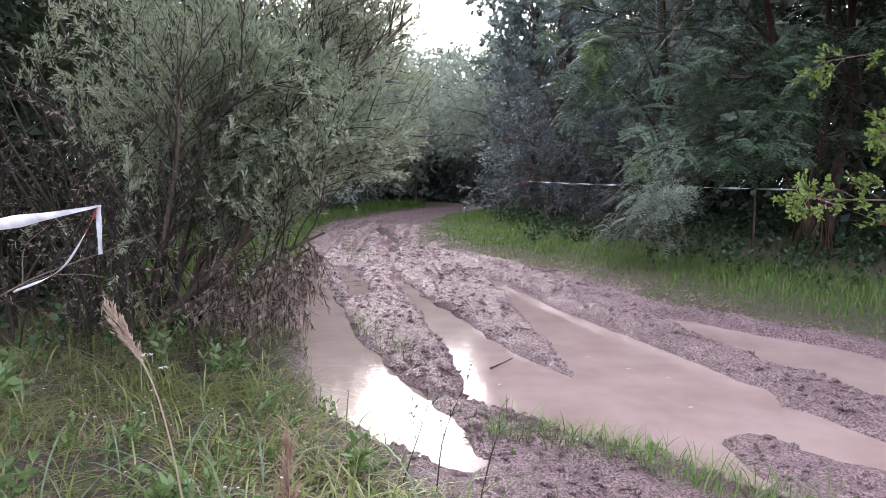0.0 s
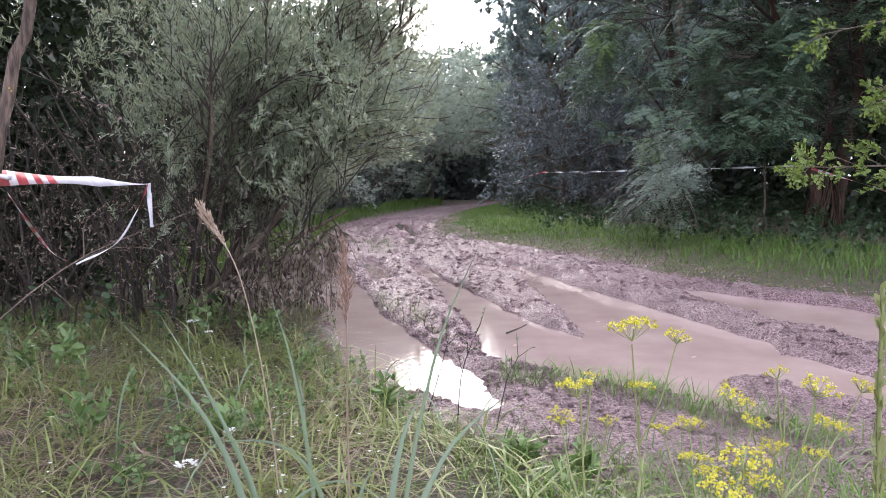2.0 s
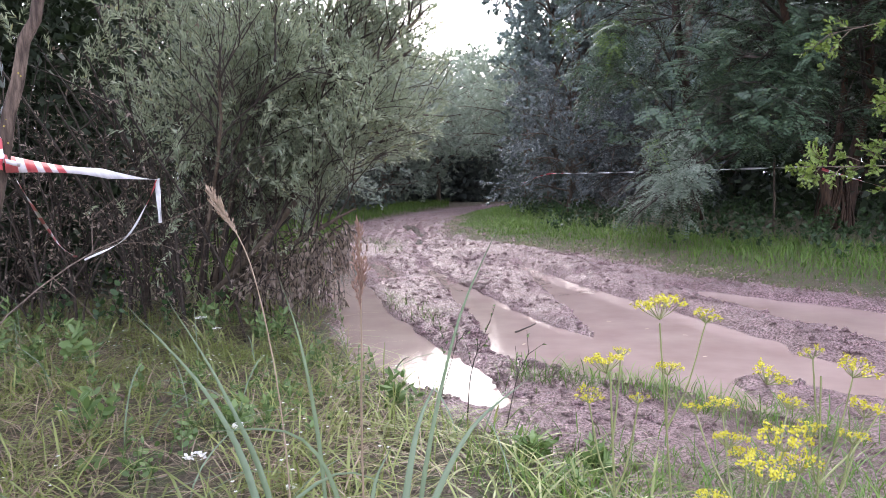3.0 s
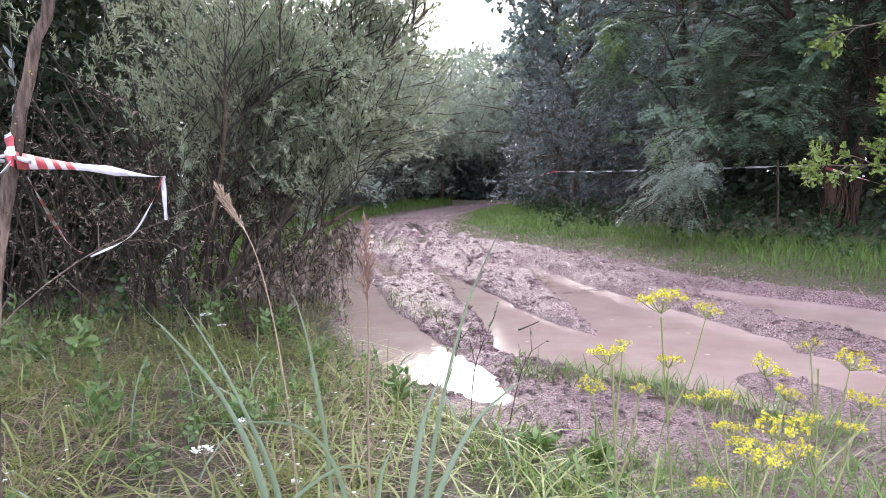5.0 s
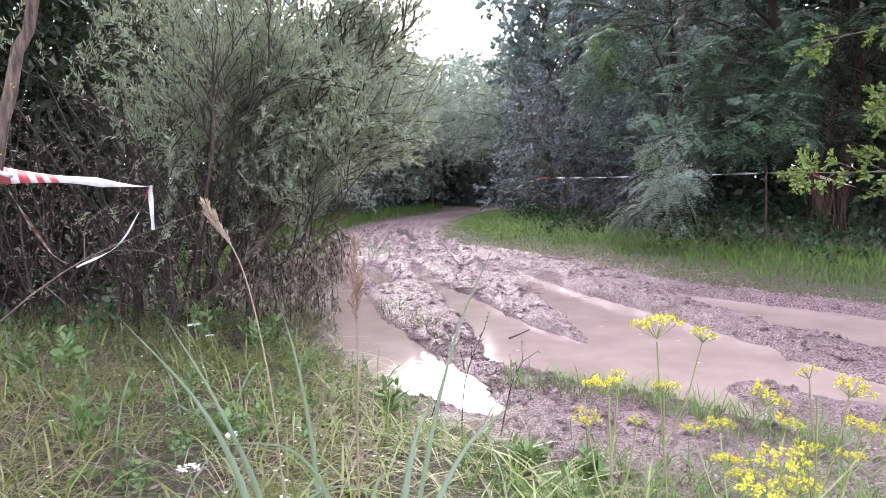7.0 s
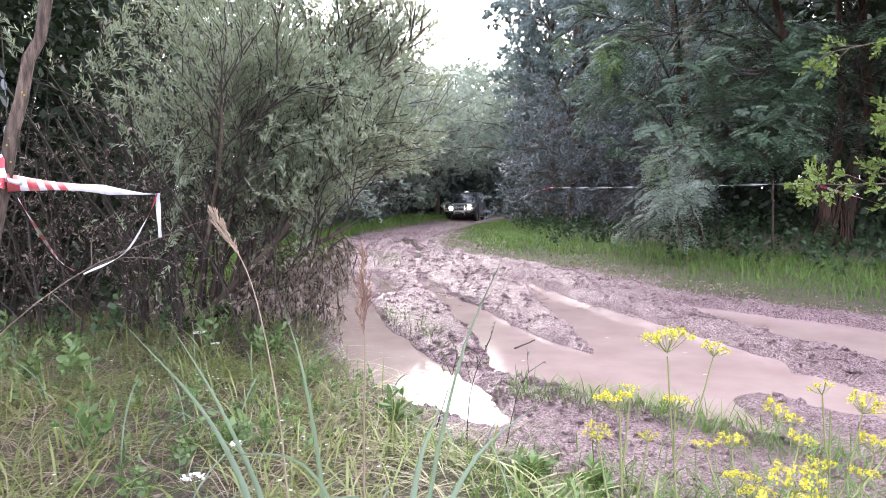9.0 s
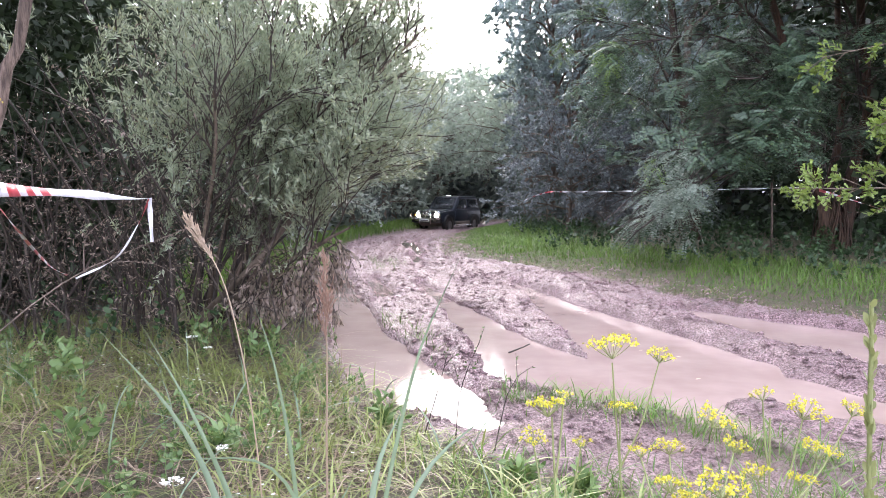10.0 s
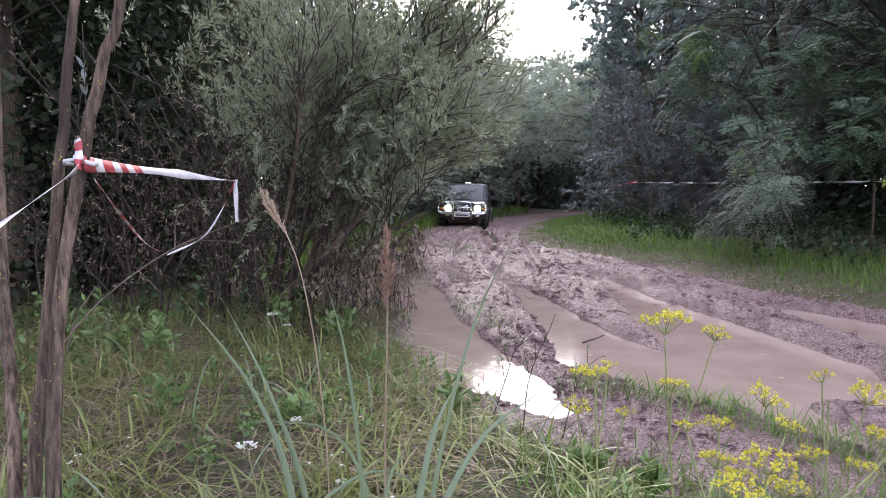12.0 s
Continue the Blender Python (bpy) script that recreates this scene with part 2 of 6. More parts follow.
def sprout(P, count, span, length, spread, up=0.0, droop=0.0, k=4, out=None, wiggle=0.0):
    """Child curves: count on each curve of P, at parameters in span, turned off by spread."""
    m = len(P) * count
    par = np.repeat(np.arange(len(P)), count)
    t = rng.uniform(*span, m)
    start, tan = along(P[par], t)
    side = unit(np.cross(tan, unit(rng.normal(size=(m, 3)))))
    d = tan + side * (spread * rng.uniform(0.6, 1.2, m))[:, None] + np.array([0, 0, up])
    if out is not None:
        d = d + np.asarray(out) * rng.uniform(0.3, 1.0, m)[:, None]
    d = unit(d)
    L = rng.uniform(*length, m) * (1.15 - 0.45 * t)
    s = np.linspace(0, 1, k)
    C = start[:, None] + d[:, None] * (L[:, None] * s)[..., None]
    C[..., 2] -= droop * L[:, None] * s**2
    if wiggle:
        C[:, 1:] += rng.normal(size=(m, k - 1, 3)) * wiggle * L[:, None, None] * s[1:, None]
    return C


OVAL = [(0.0, 0.0), (0.25, 0.42), (0.55, 0.5), (0.85, 0.28), (1.0, 0.0)]
LANCE = [(0.0, 0.0), (0.42, 0.5), (1.0, 0.0)]
LOBED = [(0.0, 0.02), (0.2, 0.25), (0.32, 0.13), (0.48, 0.42), (0.6, 0.2), (0.78, 0.5), (0.9, 0.2), (1.0, 0.0)]


def leaves(B, D, N, L, W, outline=LANCE, fold=0.12):
    """Leaves at B along D with face normal N: vertices and polygons."""
    D, N = unit(D), unit(N)
    S = unit(np.cross(D, N))
    N = np.cross(S, D)
    L, W = np.broadcast_to(L, len(B)), np.broadcast_to(W, len(B))
    ring = [(t, h) for t, h in outline] + [(t, -h) for t, h in outline[::-1] if h > 0.021]
    pts = [B + D * (L * t)[:, None] + S * (W * h)[:, None] + N * (fold * (abs(h) * W - 0.9 * L * t * t * 0.5))[:, None] for t, h in ring]
    V = np.stack(pts, 1).reshape(-1, 3)
    return V, np.arange(len(V)).reshape(len(B), len(ring))


def leafy(C, per, L, W, spread=0.9, outline=LANCE, span=(0.1, 1.0), up=0.3):
    """Leaves strewn along the curves C."""
    m = len(C) * per
    par = np.repeat(np.arange(len(C)), per)
    t = rng.uniform(*span, m)
    b, tan = along(C[par], t)
    side = unit(np.cross(tan, unit(rng.normal(size=(m, 3)))))
    d = tan + side * (spread * rng.uniform(0.5, 1.3, m))[:, None] + np.array([0, 0, up * 0.4])
    nrm = rng.normal(size=(m, 3)) * 0.9 + np.array([0, -0.35, 1.2])
    return leaves(b, d, nrm, rng.uniform(*L, m), rng.uniform(*W, m), outline)


def fronds(C, per, pairs, L, W, rachis, droop=0.3):
    """Sprays of pinnate leaves: on each twig of C the leaves stand left and right in one drooping plane."""
    n = len(C)
    plane = unit(rng.normal(size=(n, 3)) * 0.3 + np.array([0, -0.45, 1.0]))
    s, Vs, Fs, off = np.linspace(0, 1, 4), [], [], 0
    for j in range(per):
        b, tan = along(C, np.clip((j + 0.8) / per + rng.normal(size=n) * 0.03, 0.05, 1))
        side = unit(np.cross(plane, tan)) * (1 if j % 2 else -1)
        ahead = 1.6 if j == per - 1 else 0.5
        d = unit(tan * ahead + side * 0.85 + rng.normal(size=(n, 3)) * 0.16)
        R = b[:, None] + d[:, None] * ((rng.uniform(*rachis, n) * (1.1 - 0.35 * j / per))[:, None] * s)[..., None]
        R[..., 2] -= droop * np.linalg.norm(R[:, -1] - R[:, 0], axis=1)[:, None] * s**2
        nrm = unit(plane + rng.normal(size=(n, 3)) * 0.2)
        for q in np.linspace(0.16, 1.0, pairs):
            c, along_r = along(R, np.full(n, q))
            across = unit(np.cross(along_r, nrm))
            for sg in (-1, 1):
                V, F = leaves(c, across * sg + along_r * 0.4, nrm + rng.normal(size=(n, 3)) * 0.16, rng.uniform(*L, n) * (1.1 - 0.3 * q), rng.uniform(*W, n), LANCE, 0.2)
                Vs.append(V), Fs.append(F + off)
                off += len(V)
    return np.vstack(Vs), np.vstack(Fs)


def joined(*pairs):
    V, F, off = [], [], 0
    for v, f in pairs:
        V.append(v), F.append(np.asarray(f) + off)
        off += len(v)
    return np.vstack(V), F


# ---- ground ----
def lattice(x, y, seed):
    h = np.sin(x * 127.1 + y * 311.7 + seed * 74.7) * 43758.5453
    return h - np.floor(h)


def vnoise(x, y, seed=0):
    xi, yi = np.floor(x), np.floor(y)
    u, v = x - xi, y - yi
    u, v = u * u * (3 - 2 * u), v * v * (3 - 2 * v)
    a, b = lattice(xi, yi, seed), lattice(xi + 1, yi, seed)
    c, d = lattice(xi, yi + 1, seed), lattice(xi + 1, yi + 1, seed)
    return (a * (1 - u) + b * u) * (1 - v) + (c * (1 - u) + d * u) * v


def fnoise(x, y, scale, octaves=3, seed=0):
    out, amp, tot = 0, 1.0, 0
    ca, sa = math.cos(0.6), math.sin(0.6)
    for o in range(octaves):
        out = out + amp * vnoise(x / scale, y / scale, seed + o)
        x, y = ca * x - sa * y, sa * x + ca * y
        tot, amp, scale = tot + amp, amp * 0.5, scale * 0.47
    return out / tot


def channel(x, y, pts):
    """How far each place lies outside a channel given by centre points and half widths (negative: inside)."""
    best = np.full(np.shape(x), 1e9)
    for (x0, y0, w0), (x1, y1, w1) in zip(pts[:-1], pts[1:]):
        dx, dy = x1 - x0, y1 - y0
        t = np.clip(((x - x0) * dx + (y - y0) * dy) / (dx * dx + dy * dy), 0, 1)
        best = np.minimum(best, np.hypot(x - x0 - t * dx, y - y0 - t * dy) - (w0 + (w1 - w0) * t))
    return best


# water-filled ruts: centre x, y and half width
RUTS = {
    "left": [(-2.0, 13.2, 0.06), (-1.6, 10.5, 0.20), (-1.12, 8.1, 0.21), (-0.66, 6.25, 0.25), (-0.3, 5.1, 0.31), (0.02, 4.5, 0.24), (0.25, 4.12, 0.10)],
    "middle": [(-1.24, 11.6, 0.05), (-0.98, 10.2, 0.13), (-0.75, 9.2, 0.10)],
    "main": [(-0.43, 10.8, 0.03), (0.1, 8.8, 0.17), (0.33, 7.6, 0.22), (0.52, 6.5, 0.27), (0.85, 5.4, 0.5), (1.4, 5.02, 0.62), (1.95, 5.2, 0.58), (2.3, 4.9, 0.36), (2.62, 4.4, 0.22), (3.3, 3.7, 0.26), (4.4, 2.9, 0.4)],
    "bank": [(1.05, 10.9, 0.04), (1.30, 9.3, 0.19), (1.45, 8.2, 0.29), (1.58, 7.4, 0.42), (1.70, 6.7, 0.52), (1.85, 6.0, 0.62), (1.95, 5.4, 0.64)],
    "outlet": [(1.6, 4.5, 0.17), (1.68, 4.15, 0.13), (1.75, 3.95, 0.04)],
    "side": [(2.72, 8.3, 0.06), (3.15, 7.4, 0.36), (3.52, 6.7, 0.56), (3.82, 6.0, 0.60), (4.2, 5.2, 0.70), (5.1, 4.2, 0.8)],
    "far": [(-1.0, 22.4, 0.16), (-1.25, 20.9, 0.24), (-0.95, 18.8, 0.26), (-0.38, 16.5, 0.2)],
    "small": [(-0.8, 16.2, 0.16), (-0.75, 14.9, 0.24)],
    "under": [(-1.75, 5.7, 0.10), (-1.4, 5.55, 0.16)],
    "cleft": [(0.62, 8.75, 0.05), (0.85, 8.0, 0.09)],
}
TONGUE = [(0.3, 9.5, 0.28), (0.72, 8.3, 0.30), (0.9, 7.3, 0.22), (1.04, 6.5, 0.11), (1.14, 6.1, 0.03)]
FURROWS = [[(-1.9, 13.0, 0.05), (-2.1, 17, 0.08), (-1.9, 22, 0.1), (-1.3, 27, 0.1), (0.3, 32, 0.12), (2.8, 36.5, 0.12)], [(-0.5, 12.0, 0.05), (-0.7, 16, 0.07), (-0.55, 21, 0.1), (0.0, 26, 0.1), (1.4, 31, 0.12), (4, 35.5, 0.12)],
           [(0.35, 11.0, 0.05), (0.1, 15, 0.06), (-0.3, 19.5, 0.08)], [(-1.3, 13.5, 0.05), (-1.5, 17.5, 0.06), (-1.35, 23, 0.08), (-0.6, 28, 0.1)], [(1.9, 9.8, 0.03), (1.45, 12.0, 0.06), (0.4, 15.0, 0.06)]]
BERM = [(1.0, 11.8, 0.05), (1.2, 11.0, 0.05), (1.68, 9.5, 0.05), (1.98, 8.4, 0.05), (2.22, 7.6, 0.05), (2.52, 6.8, 0.05), (2.75, 6.1, 0.05), (2.98, 5.5, 0.05), (3.1, 5.0, 0.05), (3.35, 4.4, 0.05)]


def edge_left(y):
    return np.interp(y, [0, 2.4, 3.2, 3.6, 4.0, 4.6, 5.2, 6.2, 8, 11, 13, 18, 22.4, 26, 29, 33, 37, 41, 46, 60], [1.2, 0.8, 0.4, 0.1, -0.2, -0.62, -0.85, -1.1, -1.5, -2.0, -2.2, -2.8, -2.85, -2.2, -1.7, -0.9, 0.5, 3, 8, 30])


def edge_right(y):
    return np.interp(y, [2, 5.5, 7.1, 7.85, 8.8, 10.6, 11.7, 13.0, 14.4, 16.6, 19.8, 26, 29, 33, 37, 41, 46, 60], [9, 6, 4.5, 3.9, 3.3, 2.7, 2.35, 1.8, 0.75, 0.05, -0.15, 0.4, 0.9, 2.2, 4.6, 8.5, 14, 40])


def mudness(x, y):
    soft = 0.18 + 0.01 * np.abs(y)
    wob = (fnoise(x, y, 0.6, 3, 31) - 0.5) * 0.7
    a = np.clip((x - edge_left(y) + wob) / soft + 0.5, 0, 1)
    b = np.clip((edge_right(y) - x + wob) / soft + 0.5, 0, 1)
    return a * b


def height(x, y):
    x, y = np.asarray(x, float), np.asarray(y, float)
    mud = mudness(x, y)
    wob = (fnoise(x, y, 0.35, 3, 3) - 0.5) * 0.16
    d = np.minimum.reduce([channel(x, y, p) for p in RUTS.values()]) + wob - 0.035
    tongue = channel(x, y, TONGUE) + wob * 0.8
    d = np.where(tongue < 0.06, np.maximum(d, 0.06 - tongue), d)
    rise = np.clip(d / 0.055, 0, 1)
    clods = fnoise(x, y, 0.16, 3, 11)
    ridged = 1 - np.abs(2 * fnoise(x, y, 0.3, 3, 17) - 1)
    crumbs = np.abs(2 * fnoise(x, y, 0.085, 2, 19) - 1)
    lumps = np.abs(2 * fnoise(x + 0.4 * clods, y * 0.7, 0.24, 2, 13) - 1)      # rounded clods with sharp clefts between them
    top = 0.022 + 0.04 * fnoise(x, y, 1.3, 2, 5) + 0.04 * (clods - 0.4) + 0.03 * (ridged - 0.5) + 0.04 * (crumbs - 0.3) + 0.06 * (np.sqrt(lumps) - 0.5)
    fur = np.minimum.reduce([channel(x, y, p) for p in FURROWS]) + wob * 0.6
    top = top - 0.11 * np.clip(-fur / 0.06 + 0.6, 0, 1) + 0.06 * np.exp(-(((fur - 0.16) / 0.1) ** 2))
    top = top * np.interp(y, [4.6, 6.2], [0.5, 1.0])
    berm = np.exp(-((np.maximum(channel(x, y, BERM) + wob * 0.7, 0) / 0.14) ** 2))
    top = top + berm * (0.025 + 0.055 * clods) * np.clip(d / 0.07, 0, 1)
    lip = np.exp(-(((d - 0.14) / 0.09) ** 2)) * 0.018
    top = top - 0.09 * np.clip((y - 21) / 5, 0, 1)
    z_mud = np.where(d < 0, np.maximum(-0.16, d * 0.9) - 0.004, np.sqrt(rise) * np.maximum(top, np.interp(y, [21, 26], [-0.012, -0.12])) + lip * np.clip(d / 0.06, 0, 1))
    right, left = np.clip(x - edge_right(y), 0, 30), np.clip(edge_left(y) - x, 0, 30)
    bank = 0.06 + 0.14 * (1 - np.exp(-right / 1.2)) + 0.02 * np.minimum(right, 12) + 0.07 * (1 - np.exp(-left / 0.5))
    z_soil = bank + 0.07 * (fnoise(x, y, 0.5, 3, 23) - 0.5) + 0.12 * (fnoise(x, y, 2.5, 2, 29) - 0.5)
    z_soil = np.where(d < 0.05, np.minimum(z_soil, z_mud), z_soil)
    return mud * z_mud + (1 - mud) * z_soil


def build_ground():
    xs = np.r_[-400, -150, -60, -30, -18, np.arange(-12, -2.4, 0.2), np.arange(-2.4, 4.8, 0.035), np.arange(4.8, 12, 0.15), 14, 18, 24, 40, 80, 180, 400]
    ys, y = [-400, -120, -40, -12, *np.arange(-6, 0.2, 0.1)], 0.3
    while y < 50:
        ys.append(y)
        y += 0.03 if 3 < y < 4.2 else max(0.034, 0.0085 * y)
    ys = np.r_[ys, 53, 58, 66, 80, 110, 180, 400]
    X, Y = np.meshgrid(xs, ys)
    Z = height(X, Y)
    i, j = np.meshgrid(np.arange(len(ys) - 1), np.arange(len(xs) - 1), indexing="ij")
    a = i * len(xs) + j
    ob = arrays("ground", np.stack([X, Y, Z], -1).reshape(-1, 3), [np.stack([a, a + 1, a + len(xs) + 1, a + len(xs)], -1).reshape(-1, 4)], M_GROUND, smooth=True)
    at = ob.data.attributes.new("mud", "FLOAT", "POINT")
    at.data.foreach_set("value", mudness(X, Y).ravel().astype(np.float32))
    tagged(ob, "churned wet grey-brown clay track between grassy verges", "ground", kind="structure")


def build_puddles():
    pools = [["left"], ["middle"], ["main", "bank", "outlet"], ["side"], ["far"], ["small"], ["under"], ["cleft"]]
    names = {"far": "shallow puddle in the far wheel rut", "main": "wide tan muddy pool filling the wheel ruts"}
    for level, pool in enumerate(pools):
        arr = np.array([p for k in pool for p in RUTS[k]])
        lo, hi = arr[:, :2].min(0) - 0.9, arr[:, :2].max(0) + 0.9
        xs, ys = np.arange(lo[0], hi[0], 0.06), np.arange(lo[1], hi[1], 0.06)
        X, Y = np.meshgrid(xs, ys)
        mine = np.minimum.reduce([channel(X, Y, RUTS[k]) for k in pool])
        wet = (height(X, Y) < 0.02) & (mine < 0.22)
        cell = wet[:-1, :-1] | wet[1:, :-1] | wet[:-1, 1:] | wet[1:, 1:]
        i, j = np.nonzero(cell)
        if not len(i):
            continue
        a = i * len(xs) + j
        f = np.stack([a, a + 1, a + len(xs) + 1, a + len(xs)], -1)
        used, inv = np.unique(f, return_inverse=True)
        V = np.stack([X, Y, 0 * X - 0.004 * level], -1).reshape(-1, 3)[used]
        ob = arrays("puddle", V, [inv.reshape(f.shape)], M_WATER)
        tagged(ob, names.get(pool[0], "opaque tan muddy water lying in a wheel rut"), "puddle", "puddles in the ruts", "structure")


def build_clods():
    """Loose lumps of clay thrown up by the wheels."""
    n = 115000
    y = 3.0 * (30 / 3.0) ** rng.random(n)
    x = edge_left(y) + (np.minimum(edge_right(y) + 0.6, edge_left(y) + 6.5) - edge_left(y)) * rng.random(n)
    d = np.minimum.reduce([channel(x, y, p) for p in RUTS.values()])
    keep = (height(x, y) > 0.012) & (rng.random(n) < 0.42 * np.clip(0.15 + 1.6 * (fnoise(x, y, 0.5, 2, 83) - 0.35), 0.05, 1)) & (d < 2.0)
    x, y = x[keep], y[keep]
    n = len(x)
    r = (0.006 + 0.024 * rng.random(n) ** 3) * (1 + 0.03 * y)
    ico = np.array([(1, 0, 0), (-1, 0, 0), (0, 1, 0), (0, -1, 0), (0, 0, 1), (0, 0, -1)], float)
    tri = np.array([(0, 2, 4), (2, 1, 4), (1, 3, 4), (3, 0, 4), (2, 0, 5), (1, 2, 5), (3, 1, 5), (0, 3, 5)])
    V = ico * rng.uniform(0.5, 1.3, (n, 6, 1)) + rng.normal(size=(n, 6, 3)) * 0.22
    V = V * (r[:, None, None] * np.array([1.25, 1.2, 0.8])) + np.stack([x, y, height(x, y) + r * 0.1], -1)[:, None]
    F = (tri[None] + np.arange(n)[:, None, None] * 6).reshape(-1, 3)
    ob = arrays("mud_clods", V.reshape(-1, 3), [F], M_GROUND, smooth=True)
    at = ob.data.attributes.new("mud", "FLOAT", "POINT")
    at.data.foreach_set("value", np.ones(n * 6, np.float32))
    tagged(ob, "loose wet lumps of clay churned up by wheels", "mud", kind="stuff")


build_ground()
build_puddles()
build_clods()


# ---- shrubs and trees ----
def thing(name, at, label, category, group="", kind=""):
    e = new(name)
    e.location = at
    e.empty_display_size = 0.2
    return tagged(e, label, category, group, kind)


def hang(ob, parent):
    """Parents a part built in world coordinates under a thing that stands elsewhere."""
    ob.parent = parent
    ob.matrix_parent_inverse = Matrix.Translation(-Vector(parent.location))
    return ob


def ground_z(x, y):
    return float(height(np.array([x]), np.array([y]))[0])


def stem_part(name, pts, r0, r1, parent, mat, k=12, sides=9, knobbly=0.06, label=""):
    """One tapered, slightly crooked stem or limb."""
    C = spline(pts, k)
    C[1:-1] += rng.normal(size=(k - 2, 3)) * r0 * 0.12
    R = np.linspace(r0, r1, k) * (1 + rng.normal(size=k) * knobbly)
    V, F = tubes(C[None], R[None], sides)
    ob = hang(arrays(name, V, [F], mat, None, label, smooth=True), parent)
    return C, ob


def build_willows():
    def kept(C):
        """Keeps the crown's outline: clear of the track, drawn in low down."""
        e = C[:, -1]
        lim = np.interp(e[:, 2], [0, 0.5, 0.9, 1.15, 1.36, 1.46, 1.54, 1.8, 2.4, 3.2, 4.5], [-1.35, -1.2, -1.02, -0.86, -0.74, -0.45, -0.1, 0.14, 0.1, -0.1, -0.5])
        lim = lim - np.clip(5.6 - e[:, 1], 0, 3) * 0.5
        return C[(e[:, 0] < lim) & (e[:, 0] > -2.95 - 0.1 * e[:, 2]) & (e[:, 1] > 4.75 + 0.12 * np.abs(e[:, 0] + 1.5)) & (e[:, 2] > 0.15)]

    spots = [((-2.5, 6.5), 1.0, "main"), ((-3.1, 8.6), 0.85, "back")]
    for (bx, by), size, key in spots:
        z0 = ground_z(bx, by)
        t = thing("willow_shrub", (bx, by, z0), "bushy grey-green willow shrub with many thin brown stems beside the track", "shrub", "willows beside the track")
        curves = []
        n = 12
        for i in range(n):
            a = 2 * math.pi * (i + rng.uniform(-0.3, 0.3)) / n
            reach = rng.uniform(0.5, 2.1) * size
            top = rng.uniform(2.6, 4.6) * size - 0.5 * reach
            foot = np.array([bx + math.cos(a) * 0.35 + rng.normal() * 0.15, by + math.sin(a) * 0.35, z0 - 0.05])
            if key == "main":
                top = min(top, 3.9 - 0.5 * max(0, math.cos(a)))
            mid = foot + np.array([math.cos(a) * reach * 0.35, math.sin(a) * reach * 0.3, top * 0.5])
            end = foot + np.array([math.cos(a) * reach, math.sin(a) * reach * 0.75, top])
            mid = mid + rng.normal(size=3) * np.array([0.16, 0.1, 0.12])
            C, _ = stem_part("stem", [foot, mid, end], rng.uniform(0.016, 0.028), 0.006, t, M_TWIG, 12, 6)
            curves.append(C)
        if key == "main":
            for pts, r in (([(-2.6, 6.4, 0.0), (-1.71, 6.15, 0.53), (-1.05, 5.85, 0.93), (-0.72, 5.62, 1.1)], 0.042),
                           ([(-2.5, 6.5, 0.0), (-1.6, 6.1, 0.8), (-1.0, 5.9, 1.42), (-0.3, 5.8, 1.85)], 0.036),
                           ([(-2.3, 6.7, 0.0), (-1.84, 6.65, 0.84), (-1.37, 6.6, 2.1), (-0.8, 6.6, 3.0)], 0.035),
                           ([(-2.2, 6.6, 0.0), (-1.7, 6.4, 1.0), (-1.1, 6.5, 1.9), (-0.25, 6.6, 2.55)], 0.032),
                           ([(-2.2, 6.7, 0.0), (-1.6, 6.8, 1.2), (-1.0, 6.9, 2.2), (-0.45, 6.9, 3.1)], 0.03),
                           ([(-2.2, 6.6, 0.0), (-1.65, 6.6, 1.6), (-1.1, 6.6, 2.8), (-0.62, 6.6, 3.8)], 0.028),
                           ([(-2.4, 6.9, 0.0), (-1.95, 6.9, 1.8), (-1.55, 6.8, 3.1), (-1.2, 6.8, 4.2)], 0.028),
                           ([(-2.1, 6.4, 0.0), (-1.3, 6.2, 1.3), (-0.7, 6.1, 2.2), (-0.12, 6.0, 2.75)], 0.024),
                           ([(-2.1, 6.5, 0.0), (-1.4, 6.3, 1.5), (-0.85, 6.2, 2.5), (-0.3, 6.1, 3.25)], 0.024),
                           ([(-2.3, 6.3, 0.0), (-2.0, 5.9, 1.0), (-1.7, 5.4, 1.7), (-1.6, 5.1, 2.1)], 0.025)):
                C, _ = stem_part("limb", pts, r, 0.008, t, M_BARK, 12, 7)
                curves += [C, C]
        P = np.array(curves)
        br = kept(sprout(P, 11, (0.22, 1.0), (0.5, 1.3), 0.9, 0.15, 0.05, 5, wiggle=0.03))
        sub = kept(sprout(br, 5, (0.15, 1.0), (0.3, 0.7), 0.9, 0.25, 0.08, 4, wiggle=0.03))
        tw = kept(sprout(np.concatenate([br[:, ::1][:, :4], sub]), 4, (0.2, 1.0), (0.2, 0.45), 0.8, 0.35, 0.05, 4))
        tw = tw[tw[:, -1, 2] > 0.32 + 0.3 * rng.random(len(tw))]
        e = tw[:, -1]                              # leaf masses with dark gaps between them
        lump = fnoise(e[:, 0] + 0.6 * e[:, 1], e[:, 2] + 0.3 * e[:, 1], 0.42, 2, 93)
        tw = tw[rng.random(len(tw)) > 0.9 * np.clip((0.46 - lump) / 0.1, 0, 1)]
        e = tw[:, -1]                              # open and ragged on the wood's side and at the top
        open_side = np.clip((-1.9 - e[:, 0]) / 1.1, 0, 1) * 0.45 + 0.35 * np.clip((e[:, 2] - 2.0) / 0.8, 0, 1) * (e[:, 0] > -1.9)
        tw = tw[rng.random(len(tw)) > open_side * np.clip(2.2 * fnoise(e[:, 0] + e[:, 1], e[:, 2], 0.5, 2, 91), 0, 1.2)]
        e = tw[:, -1]
